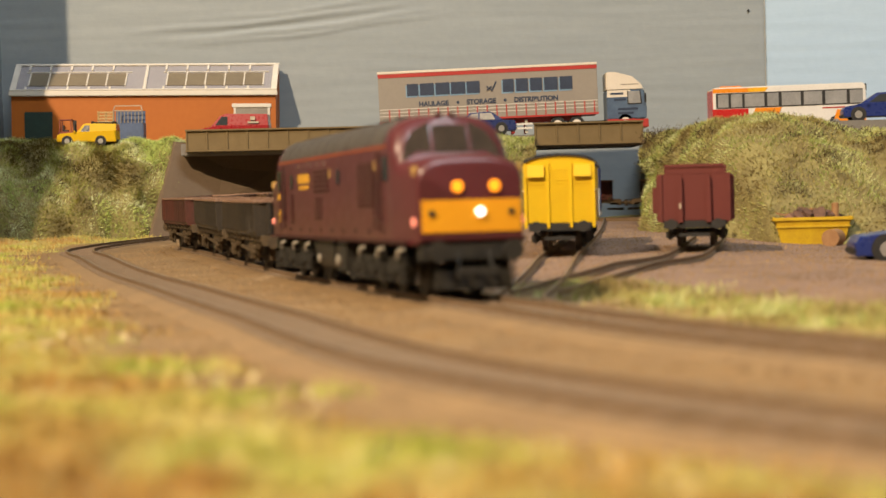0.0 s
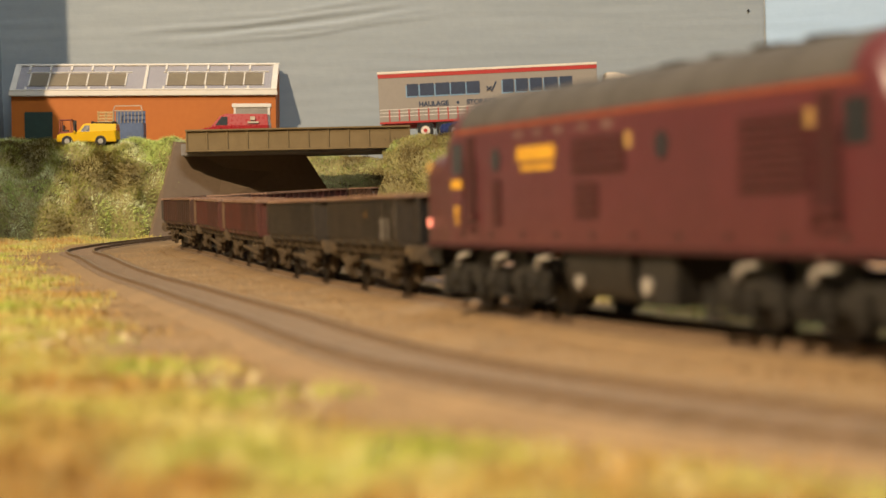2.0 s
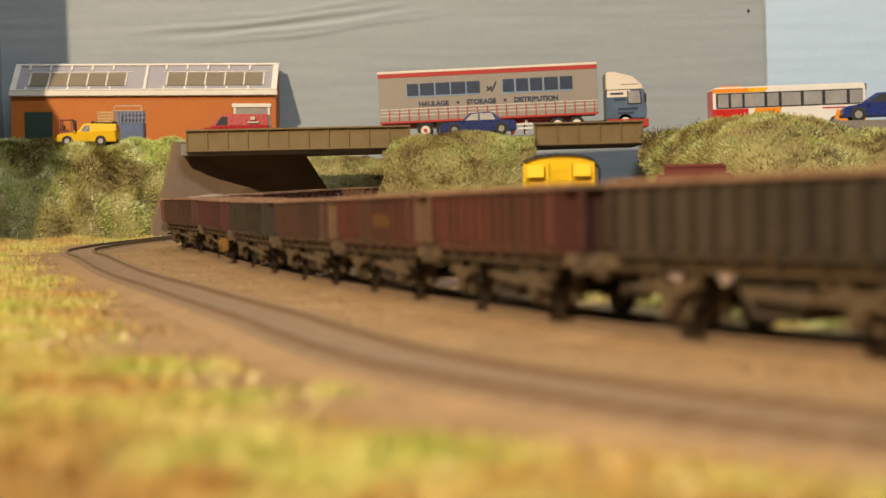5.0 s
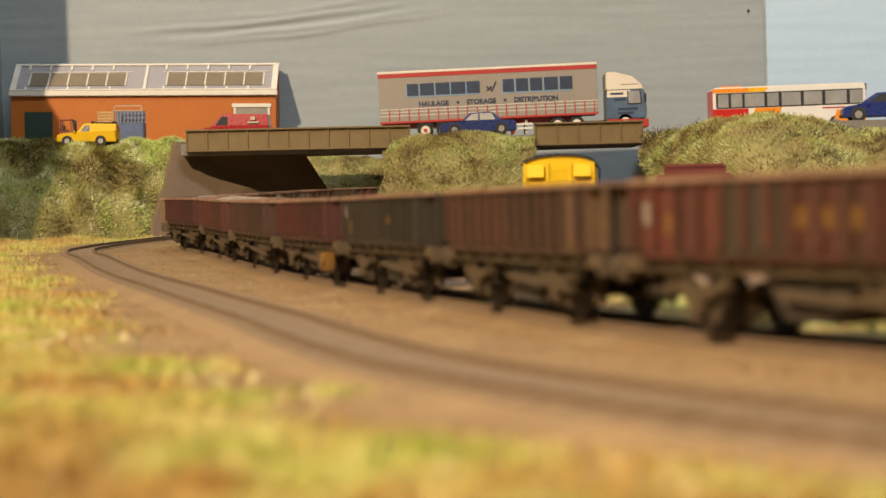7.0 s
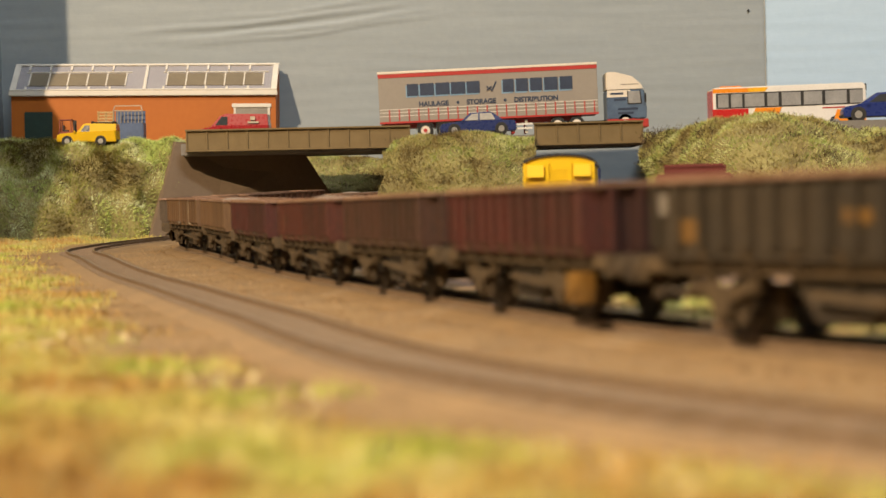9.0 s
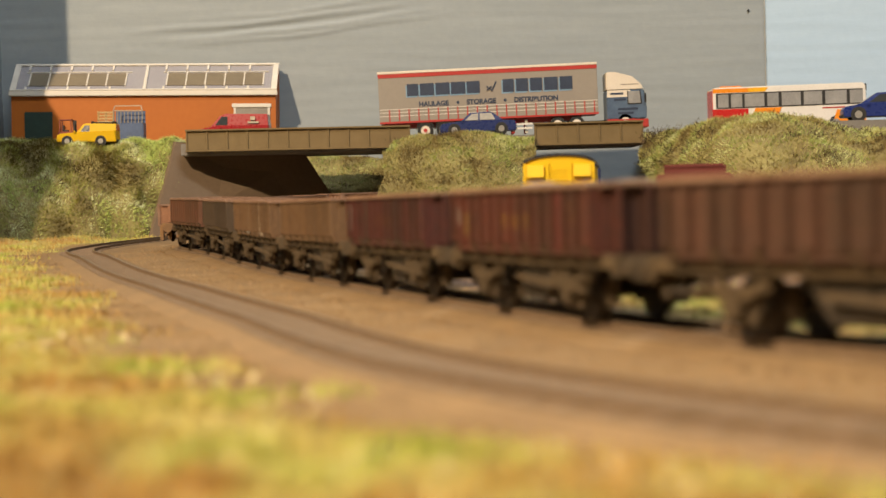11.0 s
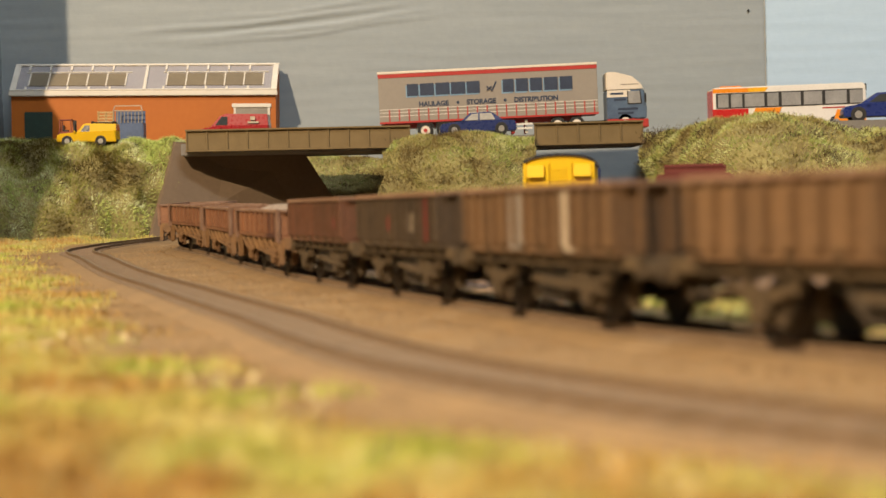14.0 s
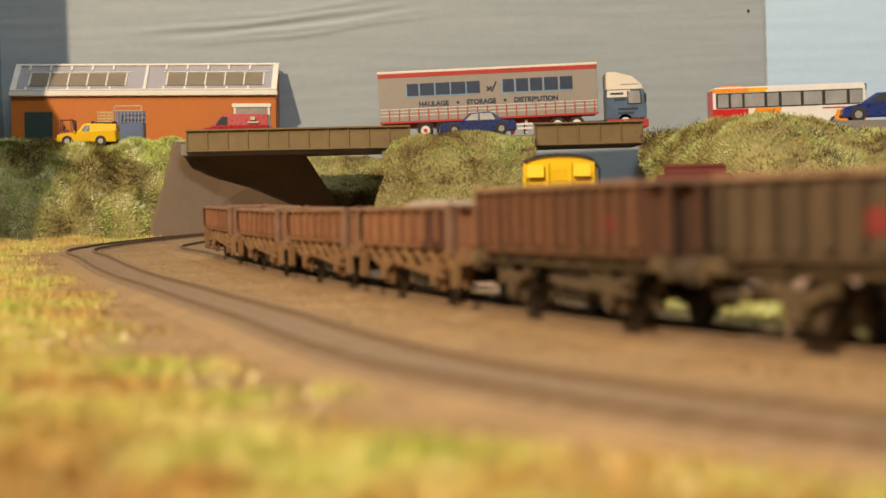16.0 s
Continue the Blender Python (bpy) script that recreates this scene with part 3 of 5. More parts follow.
def build_loco():
    lo = empty("diesel_locomotive", "maroon diesel locomotive with yellow warning panels, hauling the train", "locomotive")
    N = 14

    def ring(x, hw, z0, sh, top):
        return [(x, p, q) for p, q in section(hw, z0, sh, top, N)]

    main = (17.5, 14.0, 38.0, 48.6)
    low = (17.0, 14.0, 31.5, 38.2)
    rings = []
    for d in (-1, 1):
        seq = [ring(d * 118.0, 14.9, 15.2, 28.5, 34.4), ring(d * 117.2, 15.2, 14.4, 29.8, 36.0), ring(d * 115.5, 15.7, 14, 30.4, 36.9), ring(d * 99, *low), ring(d * 96.5, 17.4, 14, 35.0, 42.8), ring(d * 93, 17.5, 14, 37.6, 47.8), ring(d * 90, *main)]
        rings += seq if d < 0 else seq[::-1]
    body = part("body", Geo().loft(rings), MAROON, lo, smooth=40)
    # grey roof laid over the crown between the cabs
    crown = [p for p in section(17.56, 14, 38.0, 48.75, N)[2:] if p[1] > 41.2]
    g = Geo()
    inner = [(p * 0.97, q - 1.2) for p, q in crown][::-1]
    g.prism(crown + inner, -87, 87, "x")
    part("roof", g, LOCOGREY, lo, "dark grey weathered roof")
    for x, r in ((58, 6.5), (40, 6.5)):
        part("roof_fan", Geo().cyl((x, 0, 48.8), r, 1.2, "z", 22), FRAME, lo)
    part("exhaust", Geo().box(-8, 2, -2.5, 2.5, 48.1, 49.8).box(12, 15, -1.5, 1.5, 48.1, 50.0), FRAME, lo, bevel=0.3)
    for k in range(9):
        x = -70 + 17 * k
        part("roof_seam", Geo().prism([(p * 1.006, q + 0.15) for p, q in crown] + [(p * 0.99, q - 0.4) for p, q in crown][::-1], x, x + 0.5, "x"), LOCOGREY, lo)
    for d in (-1, 1):
        part("horn", Geo().cyl((d * 92, -2, 48.5), 0.6, 4, "x", 8).cyl((d * 92, 2, 48.5), 0.6, 4, "x", 8), MAROON_DARK, lo)
    for d in (-1, 1):
        # raked windscreens, three panes, on the slope between nose and roof
        for y0, y1, h0, h1 in ((-15.0, -6.2, 35.2, 44.0), (-5.2, 5.2, 38.2, 45.6), (6.2, 15.0, 35.2, 44.0)):
            za, zb = h0, h1
            def q(y, z):
                edge = abs(y) / 15.0
                x = 98.9 - (z - 37) * 0.42 - 1.1 * edge
                return (d * (x + 1.0), y, z)
            o = 1 if y0 > 0 else (-1 if y1 < 0 else 0)
            if o == 0:
                pts = [q(y0, za), q(y1, za), q(y1 - 0.4, zb), q(y0 + 0.4, zb)]
            else:
                inn, out = (y0, y1) if o > 0 else (y1, y0)
                pts = [q(inn, za + 2.5), q(out, za), q(out - o * 1.4, zb - 3.5), q(out - o * 4.0, zb), q(inn, zb + 2.4)]
            g = Geo().loft([pts, [(x - d * 1.6, y, z - 0.6) for x, y, z in pts]])
            part("windscreen", g, SCREEN, lo, "dark cab windscreen with a brownish reflection in its colour")
        # nose: warning panel, lamps, seams
        part("warning_panel", Geo().box(d * 117.75, d * 118.25, -14.5, 14.5, 16.9, 25.4), WARN, lo, "amber yellow warning panel", bevel=0.1)
        head = d > 0
        part("headlight", Geo().cyl((d * 118.6, d * 2.4, 22.2), 1.2, 1.2, "x", 18), HEADLIGHT if head else GLASSD, lo, "round white headlight")
        for s in (-1, 1):
            part("headcode_lamp", Geo().cyl((d * 118.3, d * 1.4 + s * 5.4, 28.8), 1.6, 0.9, "x", 18), AMBER if head else WHITE, lo, "round lit amber lamp" if head else "round lamp")
            part("marker_lamp", Geo().cyl((d * 114.5, s * 15.75, 19.8), 1.15, 0.8, "y", 12), MARKER, lo, "glowing pink marker lamp")
            part("lamp_bracket", Geo().box(d * 114.6 - 1.0, d * 114.6 + 1.0, s * 15.2 - 0.9, s * 15.2 + 0.9, 31.6, 34.4), LAMPBRASS, lo, bevel=0.3)
            part("jumper_box", Geo().cyl((d * 118.4, s * 11.6, 22.0), 0.9, 0.7, "x", 10), FRAME, lo)
            # cab side: door, window, bands
            y = s * 17.45
            part("cab_door", Geo().box(d * 79.5 - 2.6, d * 79.5 + 2.6, y - 0.25, y + 0.25, 21.5, 39.0), MAROON_DARK, lo, "recessed maroon cab door", bevel=0.15)
            part("cab_window", Geo().box(d * 88.5 - 3.8, d * 88.5 + 3.4, y - 0.2, y + 0.3, 30.8, 37.8), GLASSD, lo, "dark cab side window", bevel=0.15)
            part("cab_door_window", Geo().box(d * 78.6 - 1.6, d * 78.6 + 1.6, y - 0.2, y + 0.42, 32.5, 37.5), GLASSD, lo, "dark droplight in the cab door", bevel=0.1)
            part("door_step", Geo().box(d * 79.5 - 3.2, d * 79.5 + 3.2, min(y, y + s * 1.1), max(y, y + s * 1.1), 20.6, 21.6), MAROON, lo, bevel=0.2)
            part("kick_recess", Geo().box(d * 79.5 - 2.2, d * 79.5 + 2.2, y - 0.1, y + 0.28, 17.4, 18.8), MAROON_DARK, lo)
            part("handrail", Geo().bar((d * 84, s * 18.2, 18), (d * 84, s * 18.0, 34), 0.4), MAROON_DARK, lo)
            part("handrail", Geo().bar((d * 76, s * 18.2, 18), (d * 76, s * 18.0, 34), 0.4), MAROON_DARK, lo)
            if d > 0:
                continue
            part("number_bars", Geo().box(d * 90 - 4, d * 90 + 4, y - 0.1, y + 0.16, 27.6, 29.6), SIGN, lo, "yellow number bars")
            part("crest", Geo().cyl((d * 90, y, 22.5), 1.3, 0.4, "y", 12).box(d * 90 - 0.8, d * 90 + 0.8, y - 0.1, y + 0.2, 19.5, 21), SIGN, lo)
        # buffer beam and coupling gear
        part("buffer_beam", Geo().box(d * 114 - 3, d * 114 + 3.6, -14.4, 14.4, 9.6, 14.2), FRAME, lo, bevel=0.4)
        buffer_pair(lo, d * 117.5, d, 12.2, 10.8, FRAME)
        part("snow_plough", Geo().prism([(-11.5, 2.2), (11.5, 2.2), (10.5, 7.0), (-10.5, 7.0)], d * 116.5, d * 119.0, "x"), FRAME, lo, bevel=0.3)
        part("coupling", Geo().bar((d * 112, 0, 7), (d * 123, 0, 7), 1.6).box(d * 123 - 0.8, d * 123 + 0.8, -6, 6, 6.3, 8.0), FRAME, lo)
        part("brake_hose", Geo().bar((d * 119, 4.5, 12), (d * 121, 5.0, 5), 1.0).bar((d * 119, -4.5, 12), (d * 121, -5.0, 5), 1.0), FRAME, lo)
    # side grilles, panels, windows and lettering bars
    for s in (-1, 1):
        y = s * 17.5
        for x0, x1, z0, z1 in ((51, 74, 24, 36.6), (-20, 6, 29, 36.2), (-19, -7, 20.5, 27.6), (-66, -60, 19, 29)):
            gr = part("side_grille", Geo().box(x0, x1, y - 0.15, y + 0.25, z0, z1), MAROON_DARK, lo, "dark maroon louvred grille", bevel=0.1)
            g = Geo()
            k = z0 + 1.2
            while k < z1 - 0.8:
                g.box(x0 + 0.8, x1 - 0.8, min(y, y + s * 0.45), max(y, y + s * 0.45), k, k + 0.5)
                k += 1.5
            part("louvre", g, MAROON, gr)
        for x in (22, -63):
            part("body_window", Geo().cyl((x, y, 33.4), 2.6, 0.5, "y", 16), GLASSD, lo, "small dark body side window")
        for x in (-49, -38, -27, -14, -2):
            part("cantrail_vent", Geo().box(x - 2.2, x + 2.2, y * 0.99 - 0.3, y * 0.99 + 0.3, 37.4, 39.0), VENTP, lo, "pale dusty cantrail vent", bevel=0.1)
        pl = part("nameboard", Geo().box(-50, -29, y - 0.1, y + 0.22, 32.6, 35.6).box(-48, -30, y - 0.1, y + 0.22, 30.6, 31.8), SIGN, lo, "yellow lettered company sign in bars")
        part("warning_flash", Geo().box(73.6, 75.4, y - 0.1, y + 0.22, 33.8, 36.8), LAMPBRASS, lo)
        part("warning_flash", Geo().box(6.6, 8.4, y - 0.1, y + 0.22, 33.4, 36.4), LAMPBRASS, lo)
        part("cantrail_strip", Geo().box(-90, 90, y * 0.985 - 0.3, y * 0.985 + 0.3, 39.9, 40.7), CANT, lo, "faded orange cantrail stripe")
        part("body_ledge", Geo().box(-112, 112, y - 0.3, y + 0.35, 14.0, 15.2), MAROON_DARK, lo, bevel=0.15)
        for k in range(10):
            part("lifting_socket", Geo().cyl((-86 + 19 * k, y, 17.2), 0.7, 0.5, "y", 8), FRAME, lo)
    # tanks between the bogies
    part("fuel_tank", Geo().prism([(-14, 5), (14, 5), (16, 8), (16, 13.8), (-16, 13.8), (-16, 8)], -28, 4, "x"), FRAME, lo, bevel=0.5)
    part("battery_box", Geo().box(8, 24, -16, 16, 4.5, 13.8), FRAME, lo, bevel=0.5)
    for s in (-1, 1):
        part("filler_cap", Geo().cyl((12, s * 16.3, 8), 1.6, 0.8, "y", 12), SILVER, lo)
        part("filler_cap", Geo().cyl((-20, s * 16.3, 8), 1.3, 0.8, "y", 12), SILVER, lo)
    wm = wheel_mesh("wheelset", 7.4, 10, FRAME)
    sets = []
    for c in (-70, 70):
        for s in (-1, 1):
            y = s * 14.2
            fr = part("bogie_frame", Geo().prism([(c - 33, 7.5), (c - 30, 10.5), (c - 14, 10.5), (c - 10, 8.8), (c + 10, 8.8), (c + 14, 10.5), (c + 30, 10.5), (c + 33, 7.5), (c + 30, 5.8), (c - 30, 5.8)], min(y - s, y + s * 1.4), max(y - s, y + s * 1.4)), FRAME, lo, bevel=0.25)
            for x in (c - 25, c, c + 25):
                part("axlebox", Geo().box(x - 3, x + 3, y - 2.3, y + 2.3, 3.8, 10).cyl((x, y + s * 2.6, 6.8), 1.7, 1.2, "y", 12), FRAME, fr, bevel=0.3)
                for dx in (-7.5, 7.5):
                    g = Geo()
                    for k in range(5):
                        g.cyl((x + dx, y + s * 1.8, 4.2 + k * 1.1), 1.6, 0.6, "z", 10)
                    part("spring", g, FRAME, fr)
                part("brake_pipe", Geo().bar((x + 5, y + s * 3.0, 12.2), (x + 11, y + s * 3.0, 12.8), 0.8).bar((x + 5, y + s * 3.0, 12.2), (x + 4, y + s * 3.0, 10.2), 0.8), SILVER, fr, "silver painted brake pipe")
            part("step", Geo().box(c - 33, c - 29, y + s * 1, y + s * 3, 3, 3.8).box(c - 32.6, c - 29.4, y + s * 1.8, y + s * 2.2, 3, 8), FRAME, fr)
        for x in (c - 25, c, c + 25):
            w = new("wheelset", wm)
            w.parent = lo
            w.matrix_basis = put(x * 0.97, 0, 7.4)
            sets.append((w, x * 0.97, 7.4))
    for o in lo.children_recursive:
        if not o.name.startswith("wheelset"):
            o.data.transform(Matrix.Diagonal((0.97, 1.06, 1.14, 1)))
    return lo, sets


def wagon_paint(name, c1, c2):
    return mat(name, c1, c2, rough=0.62, scale=70, fine=700, bump=0.35, streak=True, mix=0.5)


GREYW = wagon_paint("weathered_grey", (0.052, 0.037, 0.022), (0.022, 0.0165, 0.0105))
REDW = wagon_paint("weathered_red", (0.118, 0.029, 0.018), (0.050, 0.020, 0.012))
BROWNW = wagon_paint("weathered_brown", (0.090, 0.038, 0.023), (0.042, 0.022, 0.013))
MARW = wagon_paint("weathered_maroon", (0.098, 0.022, 0.017), (0.044, 0.017, 0.012))
TANW = wagon_paint("dusty_tan", (0.185, 0.103, 0.048), (0.105, 0.060, 0.030))
DUSTW = wagon_paint("rusty_dusty_tan", (0.27, 0.125, 0.062), (0.17, 0.075, 0.038))
DGREYW = wagon_paint("dusty_grey_brown", (0.092, 0.060, 0.034), (0.045, 0.030, 0.018))
RUSTW = wagon_paint("rusty_red_brown", (0.165, 0.068, 0.036), (0.085, 0.040, 0.021))
SOLE = mat("dusty_underframe", (0.042, 0.029, 0.016), (0.098, 0.064, 0.030), rough=0.85, scale=130, fine=900)
SOLET = mat("rusty_underframe", (0.12, 0.066, 0.032), (0.22, 0.12, 0.05), rough=0.85, scale=130, fine=900)
STONE = mat("ballast_load", (0.34, 0.27, 0.21), (0.20, 0.155, 0.12), rough=0.95, scale=300, fine=1300, bump=1.0, depth=0.001)
RIM = mat("worn_rim", (0.30, 0.185, 0.125), (0.17, 0.092, 0.055), rough=0.7, scale=90)
YELL = mat("yellow_mark", (0.27, 0.135, 0.016), (0.13, 0.066, 0.015), rough=0.6)
REDP = mat("red_patch", (0.24, 0.022, 0.02), (0.15, 0.02, 0.018), rough=0.6)
REDD = mat("dull_red_patch", (0.14, 0.02, 0.017), (0.085, 0.018, 0.015), rough=0.65)
CREAM = mat("cream_patch", (0.52, 0.44, 0.34), (0.36, 0.29, 0.21), rough=0.7)
GREYP = mat("grey_patch", (0.28, 0.25, 0.22), (0.20, 0.175, 0.15), rough=0.7)
WWHEEL = mat("wagon_wheel", (0.030, 0.024, 0.018), (0.06, 0.045, 0.03), rough=0.6)


def heap(length, half, z, crown, seed):
    g = Geo()
    nx, ny = 34, 12
    rng = random.Random(seed)
    for i in range(nx + 1):
        for j in range(ny + 1):
            u, v = i / nx * 2 - 1, j / ny * 2 - 1
            e = max(0, 1 - u ** 4) * max(0, 1 - v ** 2)
            g.v.append((u * length, v * half, z + crown * e * (0.75 + 0.5 * vnoise(u * 60, v * 20, seed, 0.05)) + rng.uniform(-0.35, 0.35)))
    for i in range(nx):
        for j in range(ny):
            a = i * (ny + 1) + j
            g.f.append((a, a + ny + 1, a + ny + 2, a + 1))
    return g


WAGON_WHEEL = wheel_mesh("wheelset", 6.3, 12.5, WWHEEL)


def build_wagon(paint, label, top=31.3, ribs=13, load=0.0, marks=(), under=None, low=False, seed=1, end_paint=None, brake_box=False):
    wg = empty("ballast_wagon", label, "wagon", group="ballast train")
    under = under or SOLE
    L, W, z0 = 52.5, 16.4, 16.0
    th = 1.0
    B = L if low else 47.0  # half length of the tub, shorter than the frame
    # floor, sides, ends
    part("floor", Geo().box(-B, B, -W, W, z0 - 0.8, z0 + 0.6), paint, wg)
    part("frame_deck", Geo().box(-L, L, -13.2, 13.2, z0 - 2.2, z0 - 0.9), under, wg, bevel=0.2)
    for s in (-1, 1):
        side = part("side", Geo().box(-B, B, min(s * W, s * (W - th)), max(s * W, s * (W - th)), z0, top), paint, wg, bevel=0.15)
        g = Geo()
        for i in range(ribs + 1):
            x = -B + 1.2 + (2 * B - 2.4) * i / ribs
            w = 0.75 if not low else 1.0
            if i in (0, ribs):
                w *= 1.3
            g.prism([(s * W, z0 + 0.4), (s * (W + 1.15), z0 + 1.6), (s * (W + 1.15), top - 1.6), (s * W, top - 0.6)], x - w, x + w, "x")
        part("side_ribs", g, paint, side)
        part("rim", Geo().box(-B - 0.2, B + 0.2, min(s * (W - 1.3), s * (W + 1.2)), max(s * (W - 1.3), s * (W + 1.2)), top - 1.3, top), RIM, wg, bevel=0.25)
        for x0, x1, za, zb, m in marks:
            part("paint_patch", Geo().box(x0 * B / L, x1 * B / L, min(s * (W - 0.2), s * (W + 0.3)), max(s * (W - 0.2), s * (W + 0.3)), za, zb), m, side)
        # solebar, axleguards, springs, brake gear
        y = s * 13.0
        sb = part("solebar", Geo().box(-L - 1, L + 1, min(y, y + s * 1.6), max(y, y + s * 1.6), 12.4, z0 - 0.5), under, wg, bevel=0.2)
        for x in (-28, 28):
            part("axleguard", Geo().prism([(x - 8, 12.6), (x - 4.6, 3.0), (x + 4.6, 3.0), (x + 8, 12.6), (x + 4.4, 12.6), (x + 2.4, 7), (x - 2.4, 7), (x - 4.4, 12.6)], y - 0.4, y + 0.4), under, sb)
            part("axlebox", Geo().box(x - 2.3, x + 2.3, min(y, y + s * 2.8), max(y, y + s * 2.8), 4.2, 8.4), under, sb, bevel=0.4)
            g = Geo()
            for k in range(4):
                g.box(x - 9 + 1.7 * k, x + 9 - 1.7 * k, min(y + s * 0.4, y + s * 2.2), max(y + s * 0.4, y + s * 2.2), 9.6 - 0.75 * k, 10.25 - 0.75 * k)
            g.box(x - 9.6, x - 8.4, min(y, y + s * 2), max(y, y + s * 2), 9, 11.6).box(x + 8.4, x + 9.6, min(y, y + s * 2), max(y, y + s * 2), 9, 11.6)
            part("leaf_spring", g, under, sb)
            for dx in (-8.0, 8.0):
                part("brake_shoe", Geo().box(x + dx - 1.1, x + dx + 1.1, s * 7.2 - 1.2, s * 7.2 + 1.2, 3.5, 9.5), under, sb)
        part("brake_lever", Geo().bar((-4, y + s * 1.9, 9.5), (40, y + s * 2.4, 7.4), 1.1), under, sb)
        if low:
            for k in range(7):
                x = -42 + 14 * k
                part("door_spring", Geo().bar((x, s * 15.8, 14.4), (x + 4.5, s * 14.2, 9.2), 1.4), under, sb)
            for x in (-L + 1, L - 1):
                part("corner_step", Geo().box(x - 1.4, x + 1.4, min(s * 14.5, s * 16.9), max(s * 14.5, s * 16.9), 4.5, 14.8), under, sb, bevel=0.2)
                part("corner_post", Geo().box(x - 1.5, x + 1.5, min(s * 16.2, s * 18.0), max(s * 16.2, s * 18.0), 13.5, top + 0.3), RIM, sb, bevel=0.25)
        else:
            for k in range(8):
                x = (-49 + 14 * k) * B / L
                part("rib_foot", Geo().prism([(s * (W - 0.6), z0), (s * (W + 1.1), z0 + 1.4), (s * 14.4, 11.6)], x - 0.8, x + 0.8, "x"), under, sb)
    for d in (-1, 1):
        end = part("end", Geo().box(min(d * B, d * (B - th)), max(d * B, d * (B - th)), -W + th, W - th, z0, top - 0.2), end_paint or paint, wg, bevel=0.15)
        g = Geo()
        for y in (-10.5, -3.5, 3.5, 10.5):
            g.box(min(d * B, d * (B + 1.2)), max(d * B, d * (B + 1.2)), y - 0.8, y + 0.8, z0, top - 1)
        part("end_ribs", g, end_paint or paint, end)
        part("end_rim", Geo().box(min(d * (B - 1.2), d * (B + 1.0)), max(d * (B - 1.2), d * (B + 1.0)), -W + 1.3, W - 1.3, top - 1.3, top), RIM, wg, bevel=0.25)
        part("headstock", Geo().box(min(d * L, d * (L + 2)), max(d * L, d * (L + 2)), -15, 15, 10.6, z0 - 0.5), under, wg, bevel=0.25)
        buffer_pair(wg, d * (L + 1.5), d, 12.4, 10.8, under)
        part("coupling", Geo().bar((d * (L - 6), 0, 7.5), (d * (L + 7.5), 0, 7.0), 1.8).box(d * (L + 6.0) - 0.7, d * (L + 6.0) + 0.7, -5.5, 5.5, 6.2, 8.2), under, wg)
    part("brake_reservoir", Geo().prism([(-12, 12.4), (15, 12.4), (9, 3.8), (-5, 3.8)], -12.2, 12.2), WWHEEL, wg, "dark tapered tank between the axles", bevel=0.5)
    part("brake_cylinder", Geo().cyl((-14, 0, 8.5), 3.6, 9, "x", 14).box(6, 20, -5, 5, 5.5, 12), under, wg)
    part("load", heap(B - 1.2, W - 1.2, top - (2.6 if load else 5.0), load, seed), STONE, wg, "pale stone ballast load" if load else "low load of dusty stone")
    if brake_box:
        part("brake_box", Geo().box(36, 45, -17, -13.2, 4.5, 11.5).cyl((40.5, -17.2, 8), 2.6, 0.8, "y", 14), YELL, wg, "dirty yellow brake box on the underframe", bevel=0.5)
    sets = []
    for x in (-28, 28):
        w = new("wheelset", WAGON_WHEEL)
        w.parent = wg
        w.matrix_basis = put(x, 0, 6.3)
        sets.append((w, x, 6.3))
    return wg, sets


